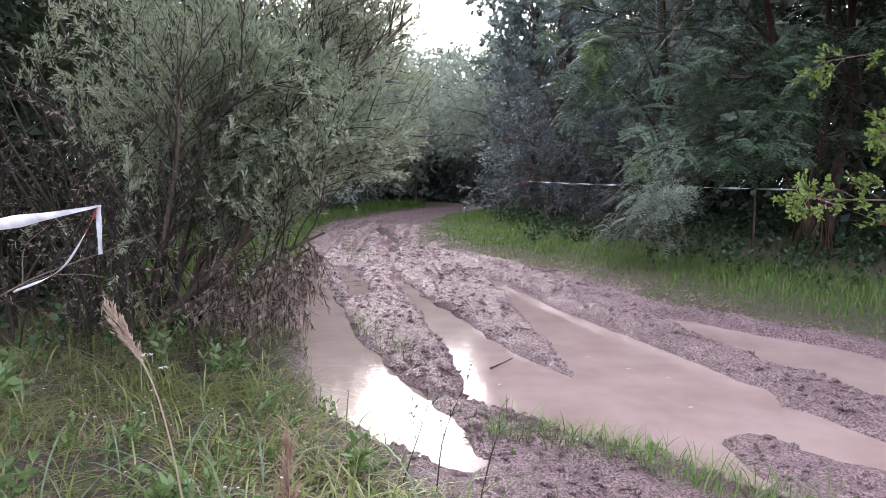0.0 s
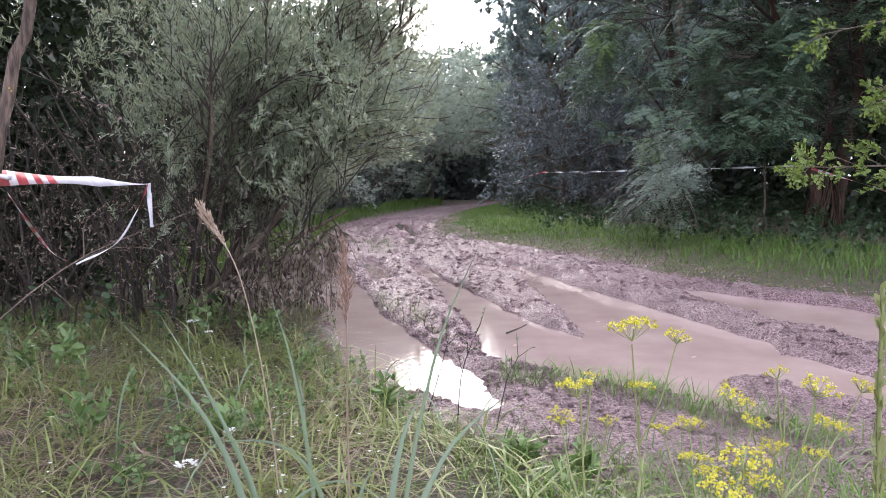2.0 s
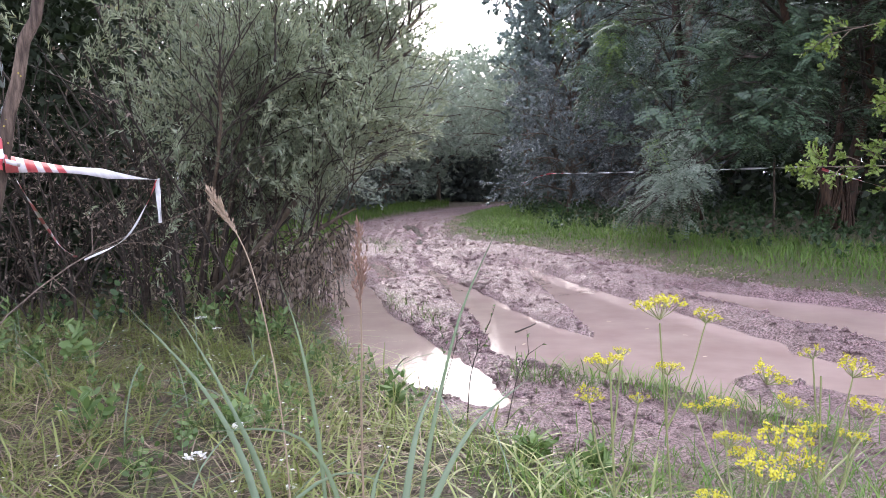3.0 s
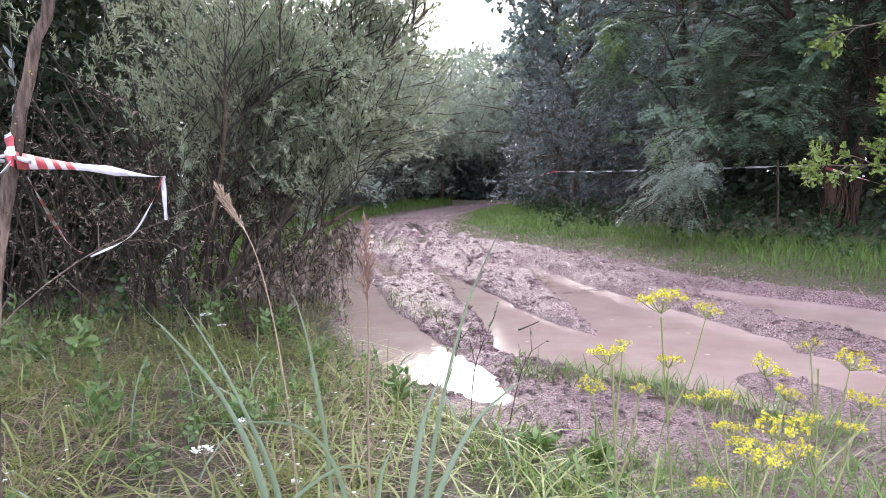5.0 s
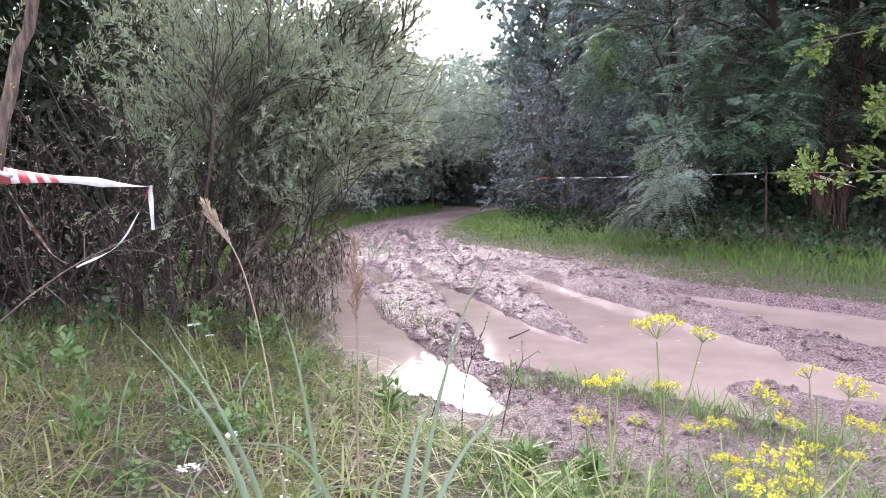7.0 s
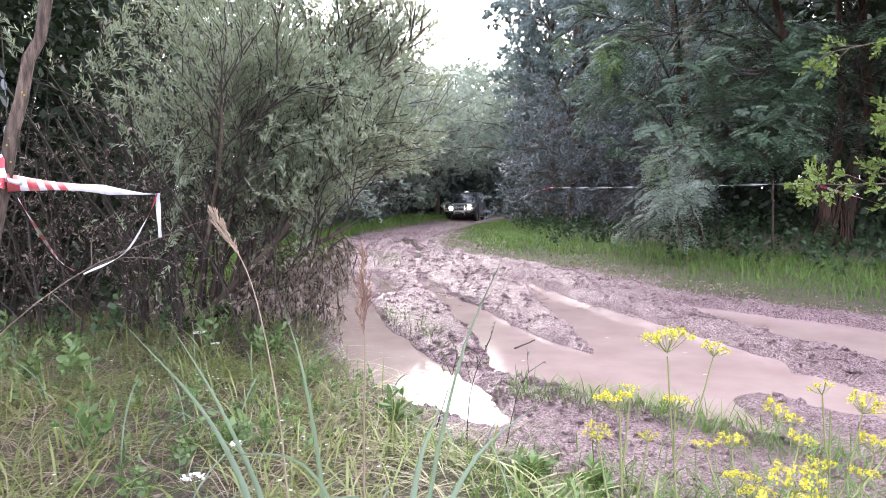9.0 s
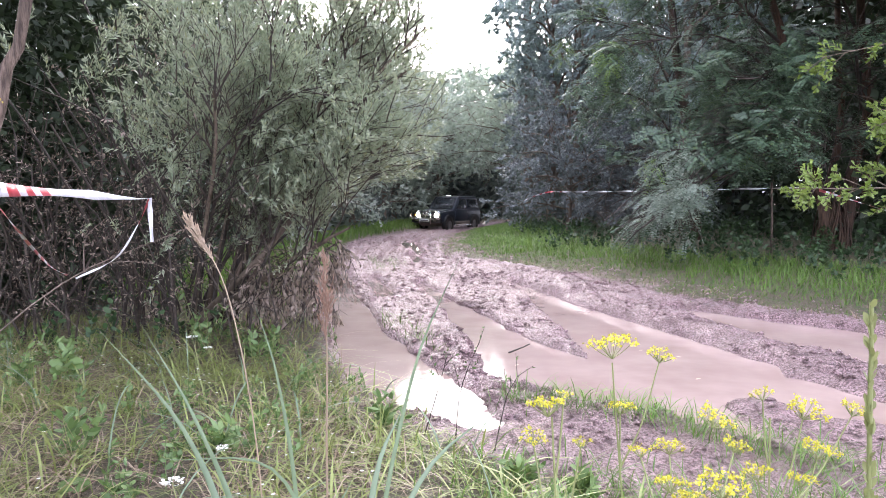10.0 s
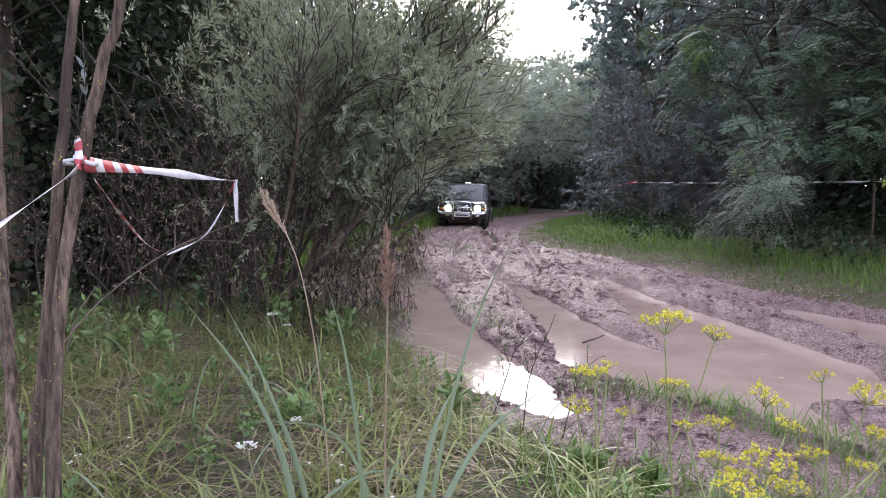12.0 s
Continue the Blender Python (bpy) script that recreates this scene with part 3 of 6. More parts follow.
        tw = tw[rng.random(len(tw)) > 0.97 * np.clip((-1.85 - e[:, 0]) / 0.45, 0, 1) * np.clip((2.15 - e[:, 2]) / 0.4, 0, 1)]
        br, sub = [c[rng.random(len(c)) > 0.75 * np.clip((-1.7 - c[:, -1, 0]) / 0.8, 0, 1)] for c in (br, sub)]
        wood = [tubes(br, np.linspace(0.008, 0.003, 5), 4), tubes(sub, np.linspace(0.0045, 0.002, 4), 3)]
        V, F = joined(*wood, tubes(tw[::2], np.linspace(0.0024, 0.001, 4), 3)) if key == "main" else joined(*wood)
        hang(mass("twig_mass", V, F, M_TWIG), t)
        low = tw[:, -1, 2] < 0.38 + 0.4 * rng.random(len(tw))
        per = 26 if key == "main" else 15
        V, F = leafy(tw[~low], per, (0.038, 0.066), (0.010, 0.0155), 0.95)
        hang(mass("crown", V, [F], M_WILLOW, None, "narrow grey-green willow leaves"), t)
        if low.any():
            V, F = leafy(tw[low], 11, (0.03, 0.055), (0.008, 0.013), 0.9)
            hang(mass("withered_foliage", V, [F], M_WITHERED, None, "dry brown hanging leaves"), t)


def build_thicket():
    """The bare thin stems and dead twigs under the willows."""
    t = thing("stem_thicket", (-2.6, 6.2, ground_z(-2.6, 6.2)), "tangle of bare brown stems and dead twigs under the willows", "undergrowth", kind="stuff")
    n = 95
    foot = np.stack([rng.uniform(-5.2, -1.3, n), rng.uniform(5.7, 7.6, n)], 1)
    foot[:, 1] += np.clip(-2 - foot[:, 0], 0, 3) * -0.1
    z = height(foot[:, 0], foot[:, 1]) - 0.03
    h = rng.uniform(0.7, 2.6, n)
    lean = rng.normal(size=(n, 2)) * 0.42 + np.array([0.05, -0.05])
    s = np.linspace(0, 1, 7)
    C = np.stack([foot[:, :1] + lean[:, :1] * h[:, None] * s**1.4, foot[:, 1:] + lean[:, 1:] * h[:, None] * s**1.4, z[:, None] + h[:, None] * s], -1)
    C[:, 1:] += rng.normal(size=(n, 6, 3)) * 0.02
    keep = C[:, -1, 0] < -0.9
    C = C[keep]
    tw = sprout(C, 14, (0.08, 1.0), (0.2, 0.75), 1.2, 0.0, 0.3, 5, wiggle=0.07)
    tw = tw[(tw[:, :, 2].min(1) > 0.03) & (tw[:, -1, 0] < -0.85)]
    V, F = joined(tubes(C, rng.uniform(0.006, 0.016, (len(C), 1)) * np.linspace(1, 0.45, 7), 5), tubes(tw, np.linspace(0.004, 0.0015, 5), 3))
    hang(mass("stalk_mass", V, F, M_TWIG), t)
    V, F = leafy(tw, 7, (0.03, 0.055), (0.010, 0.017), 1.0)
    hang(mass("dry_foliage", V, [F], M_WITHERED), t)


def build_hanging_brush():
    """Dead twigs with dry leaves that hang from the leaning limb over the left rut."""
    t = thing("hanging_brushwood", (-1.25, 6.8, ground_z(-1.25, 6.8)), "dead drooping twigs with shrivelled brown leaves at the rut's edge", "brushwood")
    n = 42
    s = np.linspace(0, 1, 8)
    x0, y0 = rng.uniform(-2.0, -1.15, n), rng.uniform(6.3, 7.2, n)
    z0 = rng.uniform(0.45, 0.75, n)
    reach = rng.uniform(0.1, 0.45, n)
    C = np.stack([x0[:, None] + reach[:, None] * np.sin(s * 1.9) + 0 * s, y0[:, None] + rng.normal(size=(n, 1)) * 0.12 * s, z0[:, None] + 0.1 * np.sin(s * 3.1) - (z0[:, None] - 0.02) * s**2], -1)
    C[:, 1:] += np.cumsum(rng.normal(size=(n, 7, 3)) * 0.02, 1)
    C[..., 0] = np.minimum(C[..., 0], -1.0 - 0.1 * rng.random((n, 1)))
    C[..., 2] = np.maximum(C[..., 2], 0.02)
    # drooping bunches along the limb
    q = rng.random(46)[:, None]
    top = np.array([-1.75, 6.15, 0.52]) * (1 - q) + np.array([-0.85, 5.7, 1.0]) * q + rng.normal(size=(46, 3)) * 0.07
    drop = rng.uniform(0.15, 0.45, (46, 1)) * s
    D = np.stack([top[:, :1] + rng.normal(size=(46, 1)) * 0.12 * s, top[:, 1:2] + rng.normal(size=(46, 1)) * 0.12 * s, np.maximum(top[:, 2:] + 0.05 * np.sin(s * 3) - drop, 0.06)], -1)
    C = np.concatenate([C, D])
    sub = sprout(C, 3, (0.2, 0.9), (0.1, 0.25), 1.1, 0.1, 0.3, 8, wiggle=0.05)
    sub = sub[sub[..., 2].min(1) > 0.02]
    C = np.concatenate([C, sub])
    V, F = tubes(C, np.linspace(0.0045, 0.0015, 8), 4)
    hang(mass("twig_mass", V, [F], M_TWIG), t)
    V, F = leafy(C, 7, (0.04, 0.08), (0.015, 0.03), 1.0, up=-1.2)
    hang(mass("dry_foliage", V, [F], M_WITHERED), t)
    # grey branch lying aslant in front of the willow
    d = thing("dead_branch", (-2.6, 4.1, 0.3), "bare pale dead branch leaning across the undergrowth", "branch")
    for pts, r in (([(-2.75, 3.75, 0.12), (-2.5, 3.95, 0.55), (-2.15, 4.2, 0.88), (-1.75, 4.3, 1.06), (-1.45, 4.35, 1.18)], 0.006),
                   ([(-2.15, 4.2, 0.88), (-1.95, 4.25, 0.95), (-1.7, 4.3, 0.93), (-1.55, 4.35, 0.8)], 0.003),
                   ([(-2.75, 4.0, 0.1), (-2.66, 4.0, 0.45), (-2.55, 4.05, 0.66)], 0.007),
                   ([(-2.3, 4.1, 0.78), (-2.15, 4.15, 0.6), (-2.05, 4.2, 0.42)], 0.003),
                   ([(-2.1, 4.2, 0.9), (-2.08, 4.2, 1.1), (-1.95, 4.2, 1.22)], 0.004)):
        stem_part("twig", pts, r, r * 0.4, d, M_DEADWOOD, 12, 6)


def build_young_trees():
    """The clump of young stems that carries the tape."""
    sets = [([(-1.12, 1.74, 0.02), (-1.146, 1.785, 0.49), (-1.146, 1.815, 0.82), (-1.131, 1.835, 1.065), (-1.072, 1.845, 1.355), (-1.014, 1.855, 1.589), (-0.958, 1.865, 1.78), (-0.8, 1.9, 2.5), (-0.7, 2.0, 3.6)], 0.021, 0.011),
            ([(-1.2, 1.77, 0.02), (-1.233, 1.825, 0.464), (-1.237, 1.885, 0.8), (-1.224, 1.915, 1.053), (-1.202, 1.935, 1.339), (-1.179, 1.945, 1.575), (-1.146, 1.945, 1.804), (-1.05, 2.0, 2.8), (-1.0, 2.05, 3.8)], 0.02, 0.01),
            ([(-1.26, 1.77, 0.02), (-1.292, 1.825, 0.46), (-1.342, 1.885, 0.78), (-1.385, 1.925, 1.05), (-1.4, 1.945, 1.418), (-1.385, 1.945, 1.81), (-1.35, 2.0, 3.4)], 0.02, 0.013),
            ([(-1.17, 1.72, 0.02), (-1.2, 1.76, 0.4), (-1.215, 1.80, 0.68)], 0.014, 0.004), ([(-1.09, 1.72, 0.02), (-1.11, 1.74, 0.35), (-1.105, 1.76, 0.6)], 0.011, 0.004)]
    for pts, r0, r1 in sets:
        t = thing("young_tree", (pts[0][0], pts[0][1], ground_z(pts[0][0], pts[0][1])), "slender young tree with grey-brown bark and yellow lichen specks", "tree", "young trees with the tape")
        C, _ = stem_part("trunk", pts, r0, r1, t, M_BARK_GREY, 26, 12, 0.04)
        if pts[-1][2] < 1:
            continue
        m = 30
        c, tan = along(np.repeat(C[None], m, 0), rng.uniform(0.12, 0.62, m))
        facing = unit(np.stack([rng.normal(size=m) * 0.8, -np.ones(m), 0 * tan[:, 0]], -1))
        V, F = leaves(c + facing * (r0 * 0.93), tan + rng.normal(size=(m, 3)) * 0.3, facing, rng.uniform(0.002, 0.009, m), rng.uniform(0.002, 0.006, m), OVAL, 0.05)
        hang(mass("lichen", V, [F], M_LICHEN, None, "yellow lichen specks"), t)
        br = sprout(C[None], 9, (0.4, 1.0), (0.25, 0.6), 1.2, 0.4, 0.0, 6, wiggle=0.04)
        br = br[(br[:, -1, 2] > 2.05) & (br[:, -1, 0] < -0.75 + 0.2 * br[:, -1, 2] - 0.25)]
        V, F = tubes(br, np.linspace(0.004, 0.0012, 6), 4)
        hang(mass("branchwork", V, [F], M_BARK_GREY), t)
        hi = br[br[:, -1, 2] > 2.4]
        if len(hi):
            tw = sprout(hi, 4, (0.2, 1.0), (0.15, 0.4), 0.9, 0.2, 0.1, 4)
            V, F = leafy(tw, 6, (0.03, 0.05), (0.015, 0.025), 0.9, OVAL)
            hang(mass("crown", V, [F], M_HERB), t)
    # shoot with a few pale leaves between the stems
    t = thing("leafy_shoot", (-1.13, 1.84, ground_z(-1.13, 1.84)), "thin upright shoot with a few pale green leaves", "sapling")
    C, _ = stem_part("stem", [(-1.165, 1.80, 0.03), (-1.185, 1.85, 0.6), (-1.15, 1.88, 1.1), (-1.08, 1.875, 1.4), (-1.07, 1.865, 1.72)], 0.003, 0.0012, t, M_TWIG, 16, 5)
    for i in range(9):
        V, F = leafy(C[None][:, 11:], 1, (0.03, 0.045), (0.011, 0.016), 0.9, OVAL)
        hang(arrays("leaf", V, [F], M_GREY), t)


def build_locusts():
    """The locust trees that overhang the right verge, with pinnate leaves."""
    def kept(C):
        e = C[:, -1]
        lim = np.interp(e[:, 2], [0.5, 1.0, 2.0, 3.0, 4.5, 7, 10], [2.75, 2.6, 2.9, 2.75, 2.5, 2.6, 3.2]) - np.clip(e[:, 1] - 13, 0, 8) * 0.06
        behind = e[:, 0] > 2.95 + (19.65 - e[:, 1]) * 0.522       # clear of the tape, but for the sprays that hang before it
        ratio = e[:, 0] / e[:, 1]
        hangs = (ratio > 0.26) & (ratio < 0.37) | (ratio > 0.2) & (ratio < 0.26) & (e[:, 2] < 1.15)
        return C[(e[:, 0] > lim) & (e[:, 2] > 0.42) & (e[:, 1] > 9.9) & (behind | hangs | (e[:, 2] > 1.68))]

    trees = [((7.5, 13.6), [([(7.42, 13.5, 0), (7.31, 13.45, 0.75), (7.16, 13.45, 1.5), (6.9, 13.4, 2.4), (6.2, 13.2, 4.4), (5.4, 12.8, 6.5)], 0.12),
                            ([(7.66, 13.95, 0), (7.65, 13.9, 0.9), (7.6, 13.9, 1.5), (7.74, 13.9, 2.3), (7.8, 13.9, 3.2), (7.7, 13.9, 4.0), (7.6, 13.9, 7.0)], 0.10),
                            ([(8.0, 14.25, 0), (8.35, 14.2, 1.16), (8.56, 14.2, 1.67), (8.82, 14.2, 2.4), (9.3, 14.2, 3.8)], 0.07),
                            ([(7.62, 13.6, 0), (7.76, 13.6, 0.57), (7.83, 13.6, 1.17), (7.89, 13.6, 2.0), (8.1, 13.6, 2.9), (8.08, 13.6, 3.64), (7.93, 13.6, 4.7), (7.7, 13.4, 7.5)], 0.135)],
              [[(7.2, 13.6, 1.3), (6.0, 12.7, 2.3), (4.9, 11.6, 2.4), (4.1, 10.9, 1.9)], [(7.1, 13.6, 1.8), (5.6, 12.3, 2.3), (4.2, 11.4, 1.6), (3.1, 11.0, 0.85)],
               [(7.0, 13.6, 2.2), (5.8, 12.2, 3.4), (4.9, 11.3, 3.2)], [(6.6, 13.4, 3.2), (5.0, 12.8, 4.2), (3.1, 12.6, 4.0)],
               [(7.2, 13.6, 1.5), (6.8, 12.6, 2.4), (6.3, 11.7, 2.1)], [(6.2, 13.2, 4.2), (4.6, 12.6, 5.2), (3.2, 12.4, 5.4)],
               [(8.0, 13.6, 3.0), (7.0, 12.2, 4.0), (6.3, 11.3, 3.9)], [(8.0, 13.6, 4.2), (6.5, 12.4, 5.4), (5.2, 11.6, 5.6)],
               [(8.1, 13.6, 3.5), (8.6, 12.2, 4.3), (8.6, 11.4, 4.0)], [(5.4, 12.8, 6.5), (4.4, 12.2, 7.0), (3.4, 12.0, 6.8)],
               [(7.0, 13.5, 2.0), (5.6, 12.6, 1.9), (4.0, 12.0, 1.3), (3.4, 11.3, 0.8)], [(7.0, 13.5, 2.3), (5.2, 12.2, 2.6), (4.1, 11.3, 1.9), (3.6, 11.0, 0.85)],
               [(7.0, 13.6, 2.2), (6.4, 12.6, 3.0), (5.6, 11.6, 3.05), (5.0, 11.2, 2.7)]]),
             ((6.2, 17.2), [([(6.2, 17.2, 0), (6.0, 17.1, 2.0), (5.5, 16.8, 4.5), (5.0, 16.5, 8.0)], 0.14)],
              [[(6.1, 17.1, 1.5), (4.8, 15.6, 2.2), (3.3, 14.2, 1.9)], [(6.0, 17.1, 2.0), (4.4, 15.4, 3.4), (2.8, 14.6, 3.6)], [(5.8, 17, 3.2), (4.4, 16, 5.0), (2.8, 15.4, 5.2)],
               [(5.6, 16.8, 4.2), (4.6, 15, 6.2), (3.2, 14.2, 6.4)], [(6.1, 17.1, 1.2), (5.2, 15.4, 1.8), (4.4, 14.0, 1.2)], [(5.2, 16.6, 6.0), (4.0, 16.0, 8.0), (3.0, 15.6, 8.3)],
               [(6.0, 17.1, 1.0), (4.4, 15.2, 1.5), (3.0, 13.2, 0.9)], [(5.6, 17, 3), (6.6, 15.4, 4.4), (6.6, 14.4, 4.4)]])]
    for k, ((bx, by), stems, limbs) in enumerate(trees):
        t = thing("locust_tree", (bx, by, ground_z(bx, by)), "black locust tree with reddish bark and drooping feathery dark green leaves", "tree", "locust trees beside the track")
        z0 = ground_z(bx, by)
        for pts, r in stems:
            pts = [(x, y, z + (z0 - 0.1 if i == 0 else 0)) for i, (x, y, z) in enumerate(pts)]
            stem_part("trunk", pts, r, r * 0.45, t, M_BARK_RED, 22, 12, 0.07)
        curves = [stem_part("limb", p, 0.034, 0.008, t, M_TWIG, 12, 6)[0] for p in limbs]
        P = np.array(curves)
        br = kept(sprout(P, 18, (0.12, 1.0), (0.6, 1.9), 1.1, 0.12, 0.3, 5, wiggle=0.03))
        tw = kept(sprout(np.concatenate([br, P[:, ::2][:, 1:]]), 8, (0.2, 1.0), (0.35, 0.8), 0.9, 0.1, 0.3, 4))
        V, F = joined(tubes(br, np.linspace(0.014, 0.005, 5), 4), tubes(tw, np.linspace(0.005, 0.002, 4), 3))
        hang(mass("branchwork", V, F, M_TWIG), t)
        e = tw[:, -1]                              # leaf sprays in layers, with dark gaps between them
        layer = fnoise(e[:, 0] * 0.8 + 0.35 * e[:, 1], e[:, 2] * 1.7 + 0.5 * e[:, 0] + 0.25 * e[:, 1], 1.0, 2, 97)
        ratio = e[:, 0] / e[:, 1]
        low = (np.abs(ratio - 0.325) < 0.05) & (e[:, 2] < 1.95) & (e[:, 1] < 12.2)
        tw = tw[((layer > 0.53) & (rng.random(len(tw)) < 0.85) | (rng.random(len(tw)) < 0.06) | low & (e[:, 2] > 0.85) & (rng.random(len(tw)) < 0.55) | (((ratio - 0.5) / 0.06) ** 2 + ((e[:, 2] - 2.85) / 0.45) ** 2 < 1) & (e[:, 1] < 12.8)) & ((ratio > 0.275) & (e[:, 2] > 0.8) | (e[:, 2] > 1.35) | (rng.random(len(tw)) < 0.3)) & ((ratio < 0.53) | (e[:, 2] > 3.4) | (rng.random(len(tw)) < 0.12))]
        e = tw[:, -1]
        pale = rng.random(len(tw)) < np.where((e[:, 2] > 2.6) & (e[:, 0] / e[:, 1] < 0.28), 0.16, 0.025)
        dusty = (np.abs(e[:, 0] / e[:, 1] - 0.325) < 0.05) & (e[:, 2] < 1.95) & (e[:, 1] < 12.2) & ~pale
        V, F = fronds(tw[~pale & ~dusty], 7, 8, (0.060, 0.085), (0.028, 0.040), (0.26, 0.42))
        hang(mass("crown", V, [F], M_LOCUST, None, "feathery dark green pinnate leaves"), t)
        for pick, mat, part_name, label in ((pale, M_LOCUST_PALE, "young_foliage", "yellow-green young leaf sprays"), (dusty, M_LOCUST_DUSTY, "low_foliage", "dull grey-green low hanging leaf sprays")):
            if pick.any():
                V, F = fronds(tw[pick], 7, 8, (0.044, 0.064), (0.022, 0.031), (0.22, 0.34), 0.5)
                hang(mass(part_name, V, [F], mat, None, label), t)
    # vine-wrapped foot of the nearest trunk
    t = thing("vine_tangle", (7.45, 13.45, ground_z(7.45, 13.45)), "dry reddish-brown vines wrapped round a tree foot", "vine")
    n, s = 44, np.linspace(0, 1, 8)
    a = rng.uniform(0, 2 * np.pi, n)
    rr = 0.34 - 0.2 * s + rng.normal(size=(n, 1)) * 0.03
    C = np.stack([7.48 + np.cos(a[:, None] + s) * rr, 13.55 + np.sin(a[:, None] + s) * rr, ground_z(7.45, 13.45) - 0.04 + s * rng.uniform(0.5, 1.3, (n, 1))], -1)
    V, F = tubes(C, np.linspace(0.022, 0.01, 8), 5)
    hang(mass("stalk_mass", V, [F], M_BARK_RED), t)
    p = thing("thin_pole", (6.13, 13.15, ground_z(6.13, 13.15)), "thin grey upright stake under the trees", "stake")
    stem_part("stem", [(6.13, 13.15, 0.1), (6.14, 13.15, 0.8), (6.12, 13.16, 1.6)], 0.024, 0.018, p, M_BARK_GREY, 8, 8)


def crown_tree(name, base, top, radius, label, leaf, size, count, group, low=0.25, lean=(0, 0), group_kind="tree", bark=None, squash=1.0, limbs=9, rise=(0.1, 0.3), clear=0.15):
    """A tree or bush with a tapered trunk, limbs, branches and a ragged crown."""
    bx, by = base
    z0 = ground_z(bx, by)
    t = thing(name, (bx, by, z0), label, group_kind, group)
    end = np.array([bx + lean[0], by + lean[1], z0 + top * 0.9])
    C, _ = stem_part("trunk", [(bx, by, z0 - 0.1), (bx + lean[0] * 0.3, by + lean[1] * 0.3, z0 + top * 0.45), end], min(0.2, 0.016 * top + 0.03), 0.02, t, bark or M_BARK, 12, 8)
    L = []
    for i in range(limbs):
        q = low + (0.95 - low) * (i + 0.5) / limbs
        st, _ = along(C[None], np.array([q]))
        a = i * 2.4 + rng.uniform(-0.4, 0.4)
        w = radius * (math.sin(min(1.0, (1 - q) * 1.6 + 0.15) * math.pi / 2)) * rng.uniform(0.75, 1.15)
        e = st[0] + np.array([math.cos(a) * w, math.sin(a) * w * squash, rng.uniform(*rise) * top])
        m = st[0] * 0.5 + e * 0.5 + np.array([0, 0, 0.05 * top])
        L.append(stem_part("limb", [st[0], m, e], 0.012 + 0.004 * top, 0.01, t, bark or M_BARK, 8, 5)[0])
    P = np.array(L)
    br = sprout(P, 10, (0.1, 1.0), (0.25 * radius + 0.2, 0.75 * radius + 0.3), 1.2, 0.0, 0.2, 4)
    br = br[br[:, :, 2].min(1) > z0 + clear + 0.1]
    tw = sprout(br, 5, (0.2, 1.0), (0.12 * radius, 0.3 * radius), 1.0, 0.1, 0.15, 3)
    tw = tw[tw[:, -1, 2] > z0 + clear]
    V, F = tubes(br, np.linspace(0.012, 0.004, 4), 3)
    hang(mass("branchwork", V, [F], bark or M_BARK), t)
    per = max(2, int(count / len(tw)))
    V, F = leafy(tw, per, (size * 0.7, size * 1.2), (size * 0.42, size * 0.7), 1.0, LANCE)
    hang(mass("crown", V, [F], leaf), t)
    return t


def build_background_trees():
    # grey-leaved bush at the bend, with the tape in front of it
    crown_tree("grey_shrub", (3.9, 22.3), 4.4, 2.3, "dense grey-green bush with pale leaf undersides at the bend", M_GREY, 0.085, 32000, "bushes at the bend", 0.0, group_kind="shrub", limbs=22, rise=(-0.03, 0.22))
    crown_tree("grey_shrub", (5.9, 20.8), 3.2, 1.7, "dense grey-green bush with pale leaf undersides at the bend", M_GREY, 0.08, 20000, "bushes at the bend", 0.0, group_kind="shrub", limbs=16, rise=(-0.03, 0.22))
    # poplars over the right side of the gap
    for x, y, h, r in ((4.0, 26.8, 12.5, 1.7), (4.8, 26.0, 16.0, 2.6), (7.2, 24.0, 12.5, 2.9), (5.8, 31.0, 12.0, 2.8), (6.8, 20.0, 10.5, 2.6), (5.6, 28.2, 13.5, 2.6), (7.6, 34.0, 14.0, 3.2), (3.4, 29.5, 18.5, 1.6)):
        crown_tree("poplar_tree", (x, y), h, r, "tall poplar with shimmering blue-green leaves, paled for haze", M_POPLAR_HAZED, 0.145, 21000, "poplars at the bend", 0.12, limbs=15)
    # trees that close the track's view, haze painted into their leaf colour
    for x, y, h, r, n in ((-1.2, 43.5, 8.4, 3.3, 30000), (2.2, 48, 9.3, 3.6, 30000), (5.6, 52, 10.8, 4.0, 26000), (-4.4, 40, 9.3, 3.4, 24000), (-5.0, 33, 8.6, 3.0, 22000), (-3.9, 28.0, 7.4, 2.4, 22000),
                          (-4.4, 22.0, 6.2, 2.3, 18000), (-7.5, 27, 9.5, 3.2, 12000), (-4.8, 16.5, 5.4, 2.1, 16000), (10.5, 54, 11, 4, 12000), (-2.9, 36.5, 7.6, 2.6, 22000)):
        crown_tree("roadside_tree", (x, y), h, r, "broadleaf tree, green paled for haze, closing the view along the track", M_FAR_HAZED, 0.22 if y > 30 else 0.14, int(n * 0.52), "trees along the far track", 0.02, limbs=22)
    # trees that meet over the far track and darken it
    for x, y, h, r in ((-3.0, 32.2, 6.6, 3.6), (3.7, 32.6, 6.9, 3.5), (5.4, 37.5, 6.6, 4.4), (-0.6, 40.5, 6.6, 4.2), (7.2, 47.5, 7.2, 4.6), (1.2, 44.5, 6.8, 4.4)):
        crown_tree("overhanging_tree", (x, y), h, r, "broadleaf tree with hazed leaf colour arching over the far track", M_FAR_HAZED, 0.17, 14000, "trees over the far track", 0.3, limbs=20, rise=(0.02, 0.16), clear=2.25)


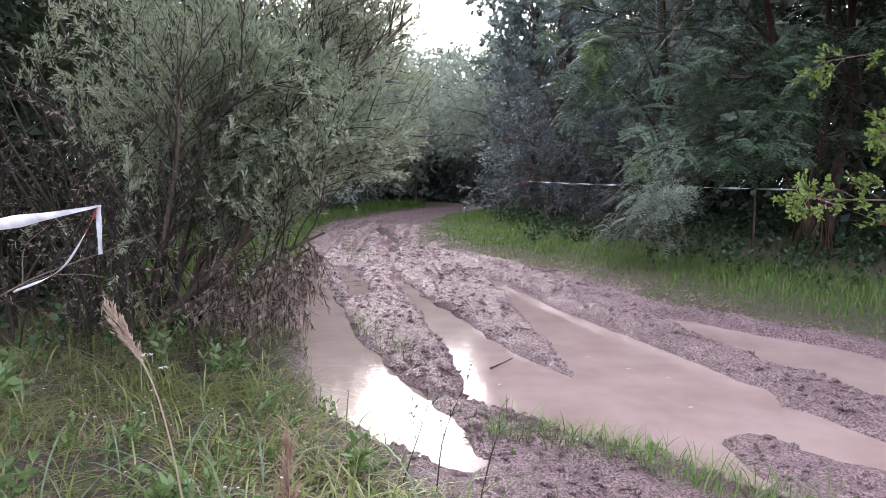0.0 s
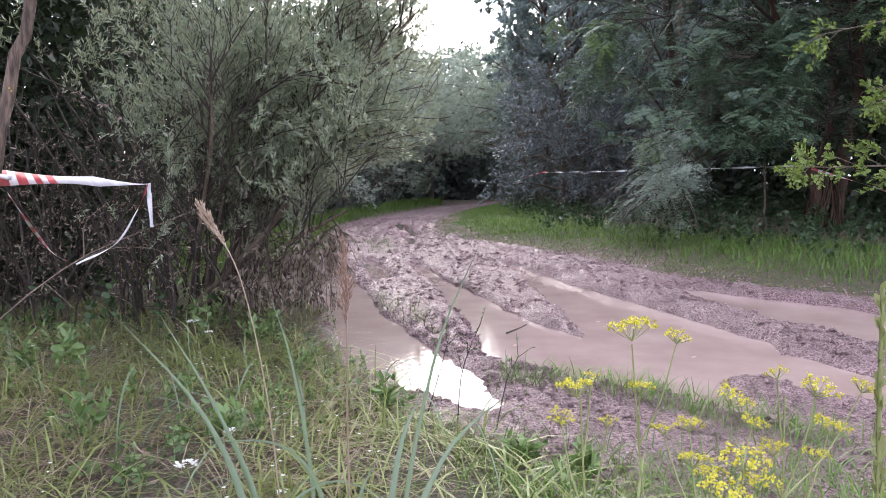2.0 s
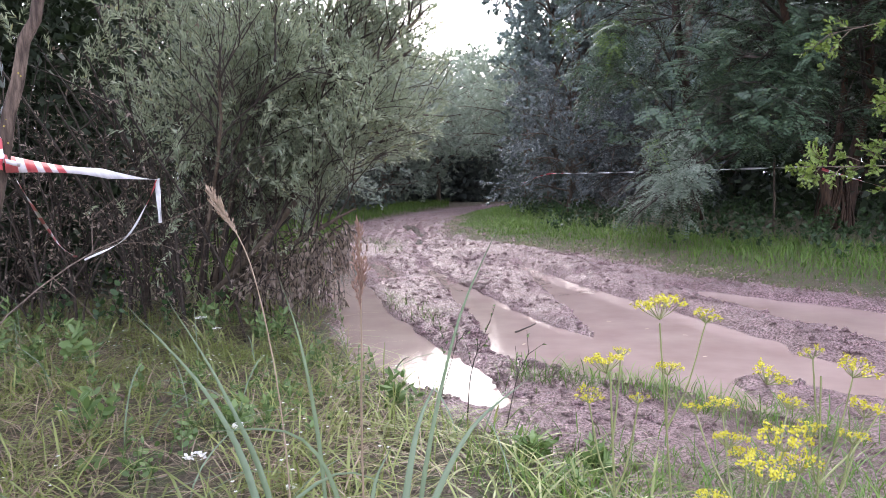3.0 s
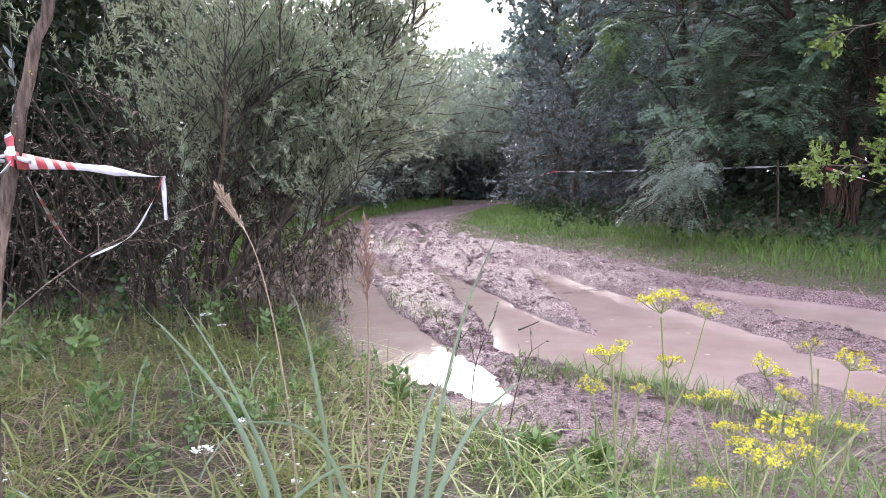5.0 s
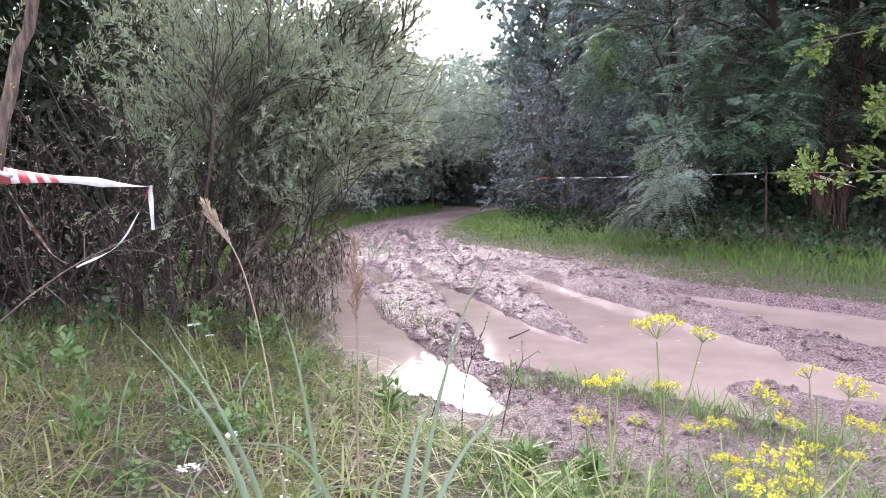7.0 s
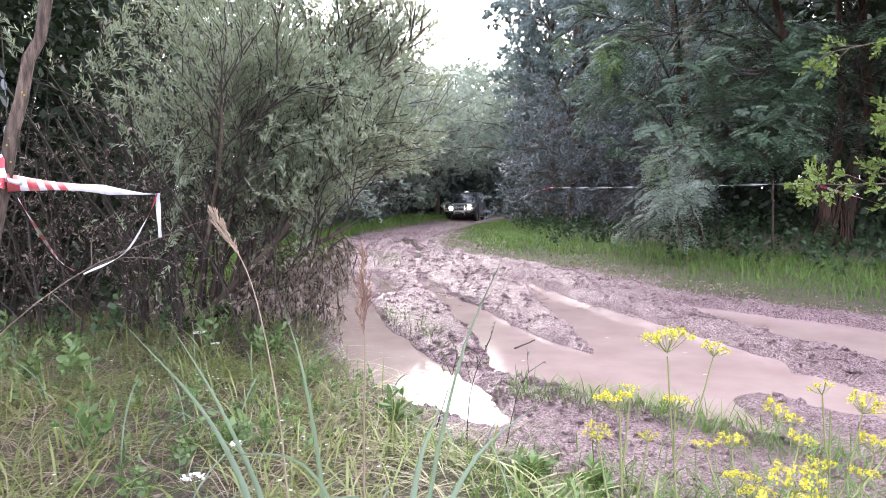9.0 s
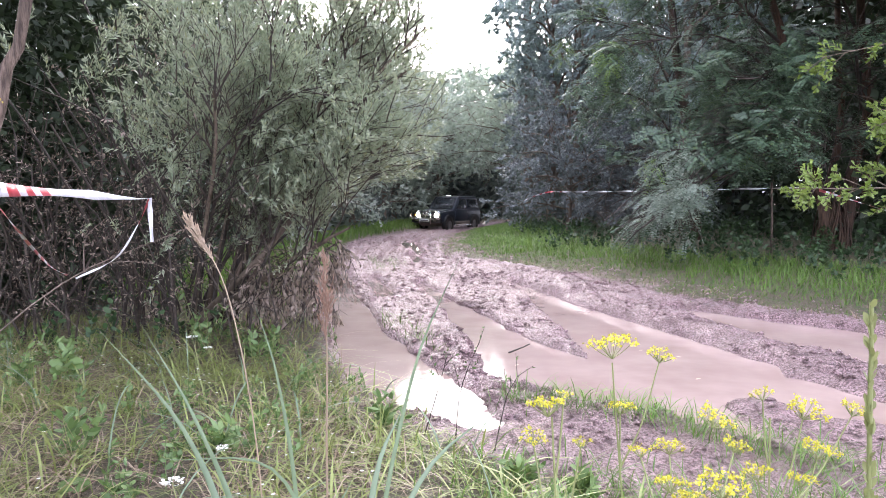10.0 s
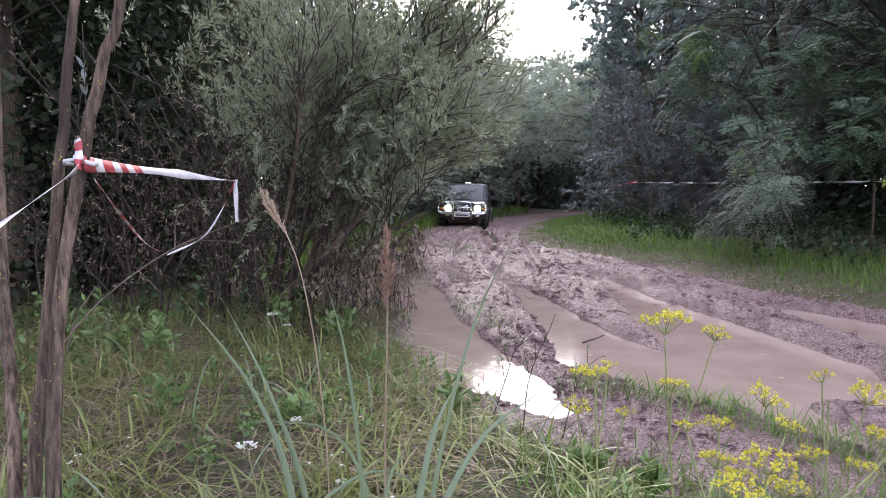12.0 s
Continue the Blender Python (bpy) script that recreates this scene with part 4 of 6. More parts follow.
def build_oak():
    """The oak whose bright lower twigs reach in over the right verge."""
    bx, by = 8.4, 7.0
    t = thing("oak_tree", (bx, by, ground_z(bx, by)), "oak with bright yellow-green lobed leaves on low reaching twigs", "tree")
    stem_part("trunk", [(bx, by, ground_z(bx, by) - 0.1), (8.5, 7.1, 2.0), (8.3, 7.2, 5.0), (8.4, 7.2, 8.0)], 0.17, 0.06, t, M_BARK, 16, 12)
    limbs = [[(8.45, 7.05, 1.5), (6.5, 7.6, 1.5), (4.9, 7.9, 1.42), (3.85, 7.75, 1.42)], [(8.4, 7.1, 2.6), (6.6, 7.6, 3.0), (5.5, 8.0, 3.1), (4.3, 8.1, 2.9)],
             [(8.4, 7.1, 2.2), (6.4, 7.4, 2.4), (5.2, 7.6, 2.3), (4.75, 7.6, 2.0)], [(8.4, 7.1, 2.8), (6.4, 7.4, 2.9), (5.1, 7.6, 2.65)], [(8.4, 7.1, 3.4), (6.4, 7.8, 3.8), (4.6, 8.0, 3.7)],
             [(8.4, 7.1, 1.7), (6.6, 7.4, 1.75), (5.5, 7.5, 1.5)]]
    P = np.array([stem_part("limb", p, 0.022, 0.004, t, M_BARK, 12, 6)[0] for p in limbs])
    br = sprout(P, 14, (0.5, 1.0), (0.2, 0.5), 0.9, 0.1, 0.1, 4)
    tw = sprout(br, 5, (0.3, 1.0), (0.08, 0.22), 0.9, 0.1, 0.1, 3)
    tw = tw[(tw[:, -1, 0] > 3.72)]
    V, F = joined(tubes(br, np.linspace(0.006, 0.002, 4), 4), tubes(tw, np.linspace(0.003, 0.0015, 3), 3))
    hang(mass("twig_mass", V, F, M_BARK), t)
    V, F = leafy(tw, 8, (0.05, 0.085), (0.032, 0.052), 1.0, LOBED)
    hang(mass("crown", V, [F], M_OAK, None, "bright lobed oak leaves"), t)


def build_woods():
    """The dark wood behind the verge on the right and behind the willows."""
    spots = []
    for i in range(34):
        spots.append((rng.uniform(8.5, 22), rng.uniform(9, 38)))
    for i in range(26):
        spots.append((rng.uniform(-18, -4.8), rng.uniform(8.5, 26)))
    for i in range(10):
        spots.append((rng.uniform(-12, -5.4), rng.uniform(2.5, 8)))
    for i in range(26):
        spots.append((rng.uniform(-16, 30), rng.uniform(56, 68)))
    t = thing("woodland", (12, 20, ground_z(12, 20)), "dark dense wood of thin trunks and closed leaf canopy", "woods", kind="stuff")
    trunks, crowns, low = [], [], []
    for x, y in spots:
        z0, h = ground_z(x, y), rng.uniform(7.5, 12.0)
        lean = rng.normal(size=2) * 0.5
        trunks.append(spline([(x, y, z0 - 0.1), (x + lean[0] * 0.4, y + lean[1] * 0.4, z0 + h * 0.5), (x + lean[0], y + lean[1], z0 + h)], 7))
    P = np.array(trunks)
    V, F = tubes(P, rng.uniform(0.07, 0.16, (len(P), 1)) * np.linspace(1, 0.35, 7), 7)
    hang(mass("trunk_mass", V, [F], M_BARK, smooth=True), t)
    br = sprout(P, 34, (0.16, 1.0), (1.2, 3.0), 1.3, 0.15, 0.2, 4)
    tw = sprout(br, 5, (0.2, 1.0), (0.4, 1.0), 0.9, 0.1, 0.15, 3)
    V, F = tubes(br, np.linspace(0.02, 0.006, 4), 3)
    hang(mass("branchwork", V, [F], M_BARK), t)
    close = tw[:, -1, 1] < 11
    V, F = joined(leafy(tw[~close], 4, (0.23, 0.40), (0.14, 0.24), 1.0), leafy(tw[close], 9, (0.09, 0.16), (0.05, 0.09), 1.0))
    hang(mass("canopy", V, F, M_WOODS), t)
    # understorey that closes the wood's edge
    bands = [(14000, (-9, -3.5), (7.0, 10), 3.4), (9000, (-28, -12), (5, 40), 8.0), (26000, (7.6, 15), (12.5, 36), 4.6), (14000, (6.6, 10), (20, 44), 5.0), (22000, (-13, -4.0), (7.3, 30), 5.5), (9000, (-11, -4.4), (4.5, 8), 4.5), (14000, (-14, 26), (54, 62), 9.0), (5000, (12, 24), (4, 14), 4.0), (9000, (-9, 1.2), (45, 53), 4.0), (6000, (2, 9), (50, 55), 4.0), (14000, (-9, -2.5), (20, 45), 4.2), (18000, (2.5, 10), (24, 46), 6.0), (7000, (-4, 2), (42, 48), 3.5)]
    vs, pale = [], []
    for n, xr, yr, top in bands:
        n = int(n * 0.75)
        x, y = rng.uniform(*xr, n), rng.uniform(*yr, n)
        free = (x > edge_right(y) + 1.0) | (x < edge_left(y) - 0.8)
        x, y = x[free], y[free]
        n = len(x)
        z = height(x, y) + top * rng.random(n) ** 1.2 * (0.45 + 0.75 * fnoise(x, y, 2.2, 2, 71))
        far = np.where(y > 40, 1.9, np.where(y < 10, 0.55, 1.0))
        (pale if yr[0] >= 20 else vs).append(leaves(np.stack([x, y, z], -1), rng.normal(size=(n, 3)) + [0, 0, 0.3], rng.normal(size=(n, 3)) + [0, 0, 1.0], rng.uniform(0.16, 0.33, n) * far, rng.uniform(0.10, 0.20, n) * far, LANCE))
    for n, xr, yr, zlo, zhi in ((32000, (8.2, 18), (13.5, 30), 2.0, 10.5), (14000, (6.5, 15), (26, 44), 2.5, 11.0), (9000, (-14, -5), (9, 26), 3.0, 9.0), (12000, (-12, 26), (56, 64), 4.0, 10.5)):
        x, y, z = rng.uniform(*xr, n), rng.uniform(*yr, n), rng.uniform(zlo, zhi, n)
        free = (x > edge_right(y) + 2.0) | (x < edge_left(y) - 2.0) | (y > 54)
        P3 = np.stack([x, y, z], -1)[free]
        n, far = len(P3), np.where(P3[:, 1] > 40, 1.7, 1.0)
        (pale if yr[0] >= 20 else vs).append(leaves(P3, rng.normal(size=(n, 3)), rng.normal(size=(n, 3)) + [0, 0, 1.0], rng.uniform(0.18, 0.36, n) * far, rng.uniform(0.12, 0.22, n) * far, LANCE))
    # wood's-edge boughs behind the willows; unseen leaves overhead, added to shade bank and verge
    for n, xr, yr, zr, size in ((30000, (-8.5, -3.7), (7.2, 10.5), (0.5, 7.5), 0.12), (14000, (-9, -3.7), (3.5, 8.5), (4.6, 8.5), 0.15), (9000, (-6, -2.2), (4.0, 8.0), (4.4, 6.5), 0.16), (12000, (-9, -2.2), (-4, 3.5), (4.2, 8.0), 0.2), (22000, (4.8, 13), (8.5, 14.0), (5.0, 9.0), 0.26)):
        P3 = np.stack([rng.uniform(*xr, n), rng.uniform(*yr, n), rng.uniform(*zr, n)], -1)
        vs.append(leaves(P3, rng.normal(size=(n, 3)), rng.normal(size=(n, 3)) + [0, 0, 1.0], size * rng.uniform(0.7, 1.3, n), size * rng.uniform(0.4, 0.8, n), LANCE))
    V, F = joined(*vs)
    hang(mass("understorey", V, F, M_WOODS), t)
    # leaf bands from y = 20 on take the hazed copy
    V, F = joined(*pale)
    hang(mass("far_understorey", V, F, M_WOODS_HAZED), t)


build_willows()
build_thicket()
build_hanging_brush()
build_young_trees()
build_locusts()
build_oak()
build_background_trees()
build_woods()


# ---- grass and herbs ----
def blades(B, az, L, W, lean, segs=3, droop=0.3):
    """Grass blades: strips that taper and bend over."""
    n = len(B)
    s = np.linspace(0, 1, segs + 1)
    hd = np.stack([np.cos(az), np.sin(az), 0 * az], -1)
    side = np.stack([-np.sin(az), np.cos(az), 0 * az], -1)
    side = unit(side + 0.5 * hd * rng.normal(size=(n, 1)))
    P = B[:, None] + hd[:, None] * (L * lean)[:, None, None] * (s**1.6)[:, None] + np.array([0, 0, 1.0]) * (L[:, None] * (s - droop * lean[:, None] * s**2.5))[..., None]
    w = (np.r_[0.7, np.ones(segs - 1) * 1.0, 0.06] if segs > 1 else np.r_[1.0, 0.06])[None, :, None] * W[:, None, None] * 0.5
    A, C = P + side[:, None] * w, P - side[:, None] * w
    V = np.stack([A, C], 2).reshape(-1, 3)
    i, j = np.meshgrid(np.arange(n), np.arange(segs), indexing="ij")
    b = (i * (segs + 1) + j) * 2
    return V, np.stack([b, b + 1, b + 3, b + 2], -1).reshape(-1, 4)


def scatter(n, xr, yr, dens):
    """Places strewn over a rectangle, thinned by a density function."""
    x, y = rng.uniform(*xr, n), rng.uniform(*yr, n)
    k = rng.random(n) < dens(x, y)
    x, y = x[k], y[k]
    return np.stack([x, y, height(x, y) - 0.01], -1)


def dry_ground(x, y):
    return (1 - mudness(x, y)) * (np.minimum.reduce([channel(x, y, p) for p in RUTS.values()]) > 0.06)


def dry_edge(x, y):
    return np.minimum.reduce([channel(x, y, p) for p in RUTS.values()]) > 0.12


def build_grass():
    near = lambda x, y: dry_ground(x, y) * np.clip(3.4 * (fnoise(x, y, 0.33, 3, 41) - 0.34), 0.05, 1) * np.clip((7.2 - y) / 1.5, 0, 1)
    B = scatter(54000, (-4.6, 1.2), (-1.5, 7.0), near)
    n = len(B)
    V, F = blades(B, rng.uniform(0, 6.28, n), 0.05 + 0.26 * rng.random(n) ** 2.6, rng.uniform(0.003, 0.010, n), rng.uniform(0.2, 3.2, n), 3)
    ob = arrays("grass", V, [F], M_GRASS)
    tagged(ob, "rough uneven green grass on the near bank", "grass", kind="stuff")
    B = scatter(18000, (-4.6, 0.9), (-1.5, 6.8), lambda x, y: dry_ground(x, y) * np.clip(2.2 * (fnoise(x, y, 0.5, 2, 43) - 0.25), 0, 1) * np.clip(1.0 - 1.8 * (x + 0.35), 0.06, 1))
    n = len(B)
    V, F = blades(B, rng.uniform(0, 6.28, n), rng.uniform(0.05, 0.26, n), rng.uniform(0.002, 0.005, n), rng.uniform(0.8, 4.0, n), 3, 0.26)
    ob = arrays("dry_grass", V, [F], M_STRAW)
    tagged(ob, "matted dry straw-coloured grass on the near bank", "grass", kind="stuff")
    B = scatter(330, (-4.4, 0.7), (0.9, 6.2), lambda x, y: dry_ground(x, y) * (fnoise(x, y, 0.35, 2, 61) > 0.5))
    n = len(B)
    V, F = blades(B, rng.uniform(0, 6.28, n), rng.uniform(0.25, 0.5, n), rng.uniform(0.005, 0.010, n), rng.uniform(0.5, 1.6, n), 6, 0.42)
    ob = arrays("arching_grass", V, [F], M_BLADE)
    tagged(ob, "long arching blue-green grass blades on the near bank", "grass", kind="stuff")
    # dead leaves and bits of stalk lying on the bank
    B = scatter(9000, (-4.4, 1.0), (0.6, 6.3), lambda x, y: dry_ground(x, y) * np.clip(2.4 * (fnoise(x, y, 0.6, 2, 67) - 0.3), 0, 1))
    n = len(B)
    B[:, 2] += rng.uniform(0.012, 0.05, n)
    V, F = leaves(B, rng.normal(size=(n, 3)) * [1, 1, 0.25], rng.normal(size=(n, 3)) * 0.4 + [0, 0, 1.0], rng.uniform(0.02, 0.06, n), rng.uniform(0.004, 0.022, n), LANCE)
    tagged(arrays("leaf_litter", V, [F], M_LITTER), "dead brown leaves and bits of stalk among the grass", "leaf litter", kind="stuff")
    # tufts along the near edge of the pool and on the ridges
    def tufty(x, y):
        line = channel(x, y, [(0.5, 4.45, 0.05), (0.8, 4.42, 0.08), (1.12, 4.25, 0.12), (1.4, 4.05, 0.13), (1.65, 3.7, 0.12), (1.9, 3.4, 0.08)])
        ridge = channel(x, y, [(-0.62, 7.2, 0.1), (-0.25, 6.5, 0.12), (-0.05, 5.9, 0.06)])
        far = channel(x, y, [(-1.3, 14.0, 0.2), (-1.0, 12.4, 0.15)])
        near_r = channel(x, y, [(0.45, 2.9, 0.25), (1.2, 2.6, 0.3), (1.6, 2.8, 0.2)])
        return (np.exp(-np.maximum(line, 0) / 0.05) + 0.18 * np.exp(-np.maximum(ridge, 0) / 0.06) + 0.12 * np.exp(-np.maximum(far, 0) / 0.1) + 0.7 * np.exp(-np.maximum(near_r, 0) / 0.15)) * (height(x, y) > 0.002)
    B = scatter(62000, (-1.6, 2.4), (2.2, 14.5), tufty)
    n = len(B)
    V, F = blades(B, rng.uniform(0, 6.28, n), rng.uniform(0.06, 0.2, n), rng.uniform(0.003, 0.007, n), rng.uniform(0.3, 1.6, n), 3)
    ob = arrays("grass_tufts", V, [F], M_VERGE)
    tagged(ob, "trampled grass tufts at the pool's edge and on the ridges", "grass", kind="stuff")
    # the bright verge on the far side
    def verge(x, y):
        d = x - edge_right(y)
        return np.clip((d + 0.15) / 0.5, 0, 1) * np.clip((4.2 - d) / 2.0, 0.0, 1) * (0.4 + 0.8 * fnoise(x, y, 0.6, 2, 47))
    B = scatter(135000, (0.2, 10.5), (4.5, 30), verge)
    n = len(B)
    tall = np.clip((B[:, 0] - edge_right(B[:, 1])) / 1.5, 0.25, 1)
    V, F = blades(B, rng.uniform(0, 6.28, n), rng.uniform(0.08, 0.27, n) * tall, rng.uniform(0.006, 0.013, n), rng.uniform(0.2, 1.5, n), 2)
    ob = arrays("verge_grass", V, [F], M_VERGE)
    tagged(ob, "lush bright green grass on the verge under the trees", "grass", kind="stuff")
    B = scatter(60000, (-0.6, 5.5), (6.5, 30), lambda x, y: 0.75 * np.exp(-(((x - edge_right(y) - 0.12) / 0.34) ** 2)) * (fnoise(x, y, 0.3, 2, 37) > 0.42) * dry_edge(x, y))
    n = len(B)
    V, F = blades(B, rng.uniform(0, 6.28, n), rng.uniform(0.03, 0.12, n), rng.uniform(0.005, 0.012, n), rng.uniform(0.3, 2.2, n), 2)
    ob = arrays("trodden_grass", V, [F], [M_VERGE, M_STRAW], index=np.repeat(rng.random(n) < 0.45, 2))
    tagged(ob, "short trodden yellowish grass between mud and verge", "grass", kind="stuff")
    # grass along the left of the far track
    B = scatter(40000, (-7, 0), (8, 42), lambda x, y: np.clip((edge_left(y) - x + 0.1) / 0.3, 0, 1) * np.clip((x - edge_left(y) + 3.5) / 2, 0, 1))
    n = len(B)
    V, F = blades(B, rng.uniform(0, 6.28, n), rng.uniform(0.12, 0.4, n), rng.uniform(0.009, 0.017, n), rng.uniform(0.1, 0.9, n), 2)
    ob = arrays("track_side_grass", V, [F], M_VERGE)
    tagged(ob, "green grass strip beside the far track", "grass", kind="stuff")


def herbs(B, stems, hgt, L, W, outline=OVAL, per=7):
    """Leafy herbs: short stems with oval leaves. Leaves only, and stems."""
    n = len(B) * stems
    b = np.repeat(B, stems, 0) + rng.normal(size=(n, 3)) * np.array([0.03, 0.03, 0])
    h = rng.uniform(*hgt, n)
    s = np.linspace(0, 1, 4)
    lean = rng.normal(size=(n, 2)) * 0.3
    C = np.stack([b[:, :1] + lean[:, :1] * h[:, None] * s, b[:, 1:2] + lean[:, 1:] * h[:, None] * s, b[:, 2:] + h[:, None] * s], -1)
    lv = leafy(C, per, L, W, 1.6, outline, (0.25, 1.0), 0.2)
    return tubes(C, np.array([0.003, 0.0025, 0.002, 0.0015]), 3), lv


def build_herbs():
    st, lv = herbs(scatter(1200, (-4.2, 0.6), (1.1, 6.2), lambda x, y: dry_ground(x, y) * (fnoise(x, y, 0.8, 2, 53) > 0.5)), 2, (0.04, 0.2), (0.018, 0.05), (0.009, 0.024))
    V, F = joined(st, lv)
    tagged(arrays("low_herbs", V, F, M_HERB), "small leafy green herbs among the grass", "herbs", kind="stuff")
    st, lv = herbs(scatter(1100, (2.2, 12), (6.0, 26), lambda x, y: np.clip((x - edge_right(y) - 1.2) / 1.5, 0, 1)), 2, (0.15, 0.6), (0.05, 0.11), (0.035, 0.07), LANCE, 8)
    V, F = joined(st, lv)
    tagged(arrays("nettles", V, F, M_NETTLE), "dark green nettles and herbs under the trees", "herbs", kind="stuff")
    st, lv = herbs(scatter(26, (-5.2, -1.35), (5.0, 6.4), lambda x, y: np.clip((-1.2 - x) / 0.6, 0, 1) * (y > 5.1 - 0.12 * x * 0)), 2, (0.15, 0.6), (0.04, 0.075), (0.024, 0.045), OVAL, 6)
    V, F = joined(st, lv)
    tagged(arrays("brambles", V, F, M_NETTLE), "dark green brambles at the foot of the willows", "undergrowth", kind="stuff")
    # leafy weeds that stand out by themselves
    spots = [(-2.35, 4.5, 0.38), (-2.6, 4.35, 0.3), (-1.32, 5.35, 0.3), (-1.42, 5.25, 0.25), (-1.85, 5.5, 0.55), (-0.95, 3.2, 0.16), (-1.35, 2.1, 0.2), (-1.8, 2.6, 0.3), (-1.55, 3.1, 0.28), (0.42, 3.1, 0.14), (0.62, 3.0, 0.16), (-0.25, 3.6, 0.22), (-2.9, 3.6, 0.4), (-3.0, 4.6, 0.5)]
    for x, y, h in spots:
        z = ground_z(x, y)
        t = thing("leafy_weed", (x, y, z), "leafy bright green weed growing in the bank", "weed", "weeds on the bank")
        B = np.array([[x, y, z - 0.01]] * 4)
        st, lv = herbs(B, 2, (h * 0.5, h), (0.035, 0.085), (0.014, 0.032), OVAL, 11)
        hang(mass("stalk_mass", st[0], [st[1]], M_STEM), t)
        hang(mass("foliage", lv[0], [lv[1]], M_HERB), t)
    # little white flowers in the grass
    B = scatter(420, (-3.4, -0.1), (1.4, 5.2), lambda x, y: dry_ground(x, y) * (fnoise(x, y, 0.5, 2, 59) > 0.55))
    B[:, 2] += rng.uniform(0.08, 0.24, len(B))
    V, F = leaves(np.repeat(B, 5, 0), np.tile(np.stack([np.cos(np.arange(5) * 1.2566), np.sin(np.arange(5) * 1.2566), 0.2 + 0 * np.arange(5)], -1), (len(B), 1)), np.tile([0.0, 0, 1], (len(B) * 5, 1)), 0.008, 0.006, OVAL)
    C = np.stack([B, B * np.array([1, 1, 0]) + np.stack([0 * B[:, 0], 0 * B[:, 0], height(B[:, 0], B[:, 1]) - 0.01], -1)], 1)
    ob = arrays("white_flowers", *joined((V, F), tubes(C, 0.0012, 3)), [M_WHITE_FLOWER, M_STEM], index=np.r_[np.zeros(len(F)), np.ones(len(C) * 3)])
    tagged(ob, "tiny white flowers scattered in the grass", "flowers", kind="stuff")


def build_broad_weeds():
    """Plants with a few large rounded leaves."""
    for x, y, h, size, count, mat, label in ((-2.35, 4.35, 0.34, 0.085, 9, M_HERB, "broad-leaved green plant at the edge of the thicket"), (-1.45, 2.8, 0.19, 0.06, 9, M_HERB, "broad-leaved green plant low in the grass"),
                                             (-2.64, 4.9, 0.36, 0.07, 8, M_HERB, "broad-leaved green plant at the edge of the thicket")):
        z = ground_z(x, y)
        t = thing("broadleaf_weed", (x, y, z), label, "weed", "broad-leaved weeds")
        C, _ = stem_part("stem", [(x, y, z - 0.01), (x + 0.02, y, z + (h - z) * 0.6), (x + 0.05, y - 0.02, h)], 0.004, 0.0015, t, M_STEM, 10, 5)
        for i in range(count):
            c, tan = along(C[None], np.array([rng.uniform(0.45, 1.0)]))
            a = i * 2.4 + rng.uniform(-0.4, 0.4)
            d = np.array([[math.cos(a), math.sin(a), rng.uniform(-0.1, 0.5)]])
            V, F = leaves(c + d * 0.015, d, np.array([[0, -0.5, 1.0]]) + rng.normal(size=(1, 3)) * 0.3, size * rng.uniform(0.8, 1.2), size * 0.85, OVAL, 0.2)
            hang(arrays("leaf", V, [F], mat), t)


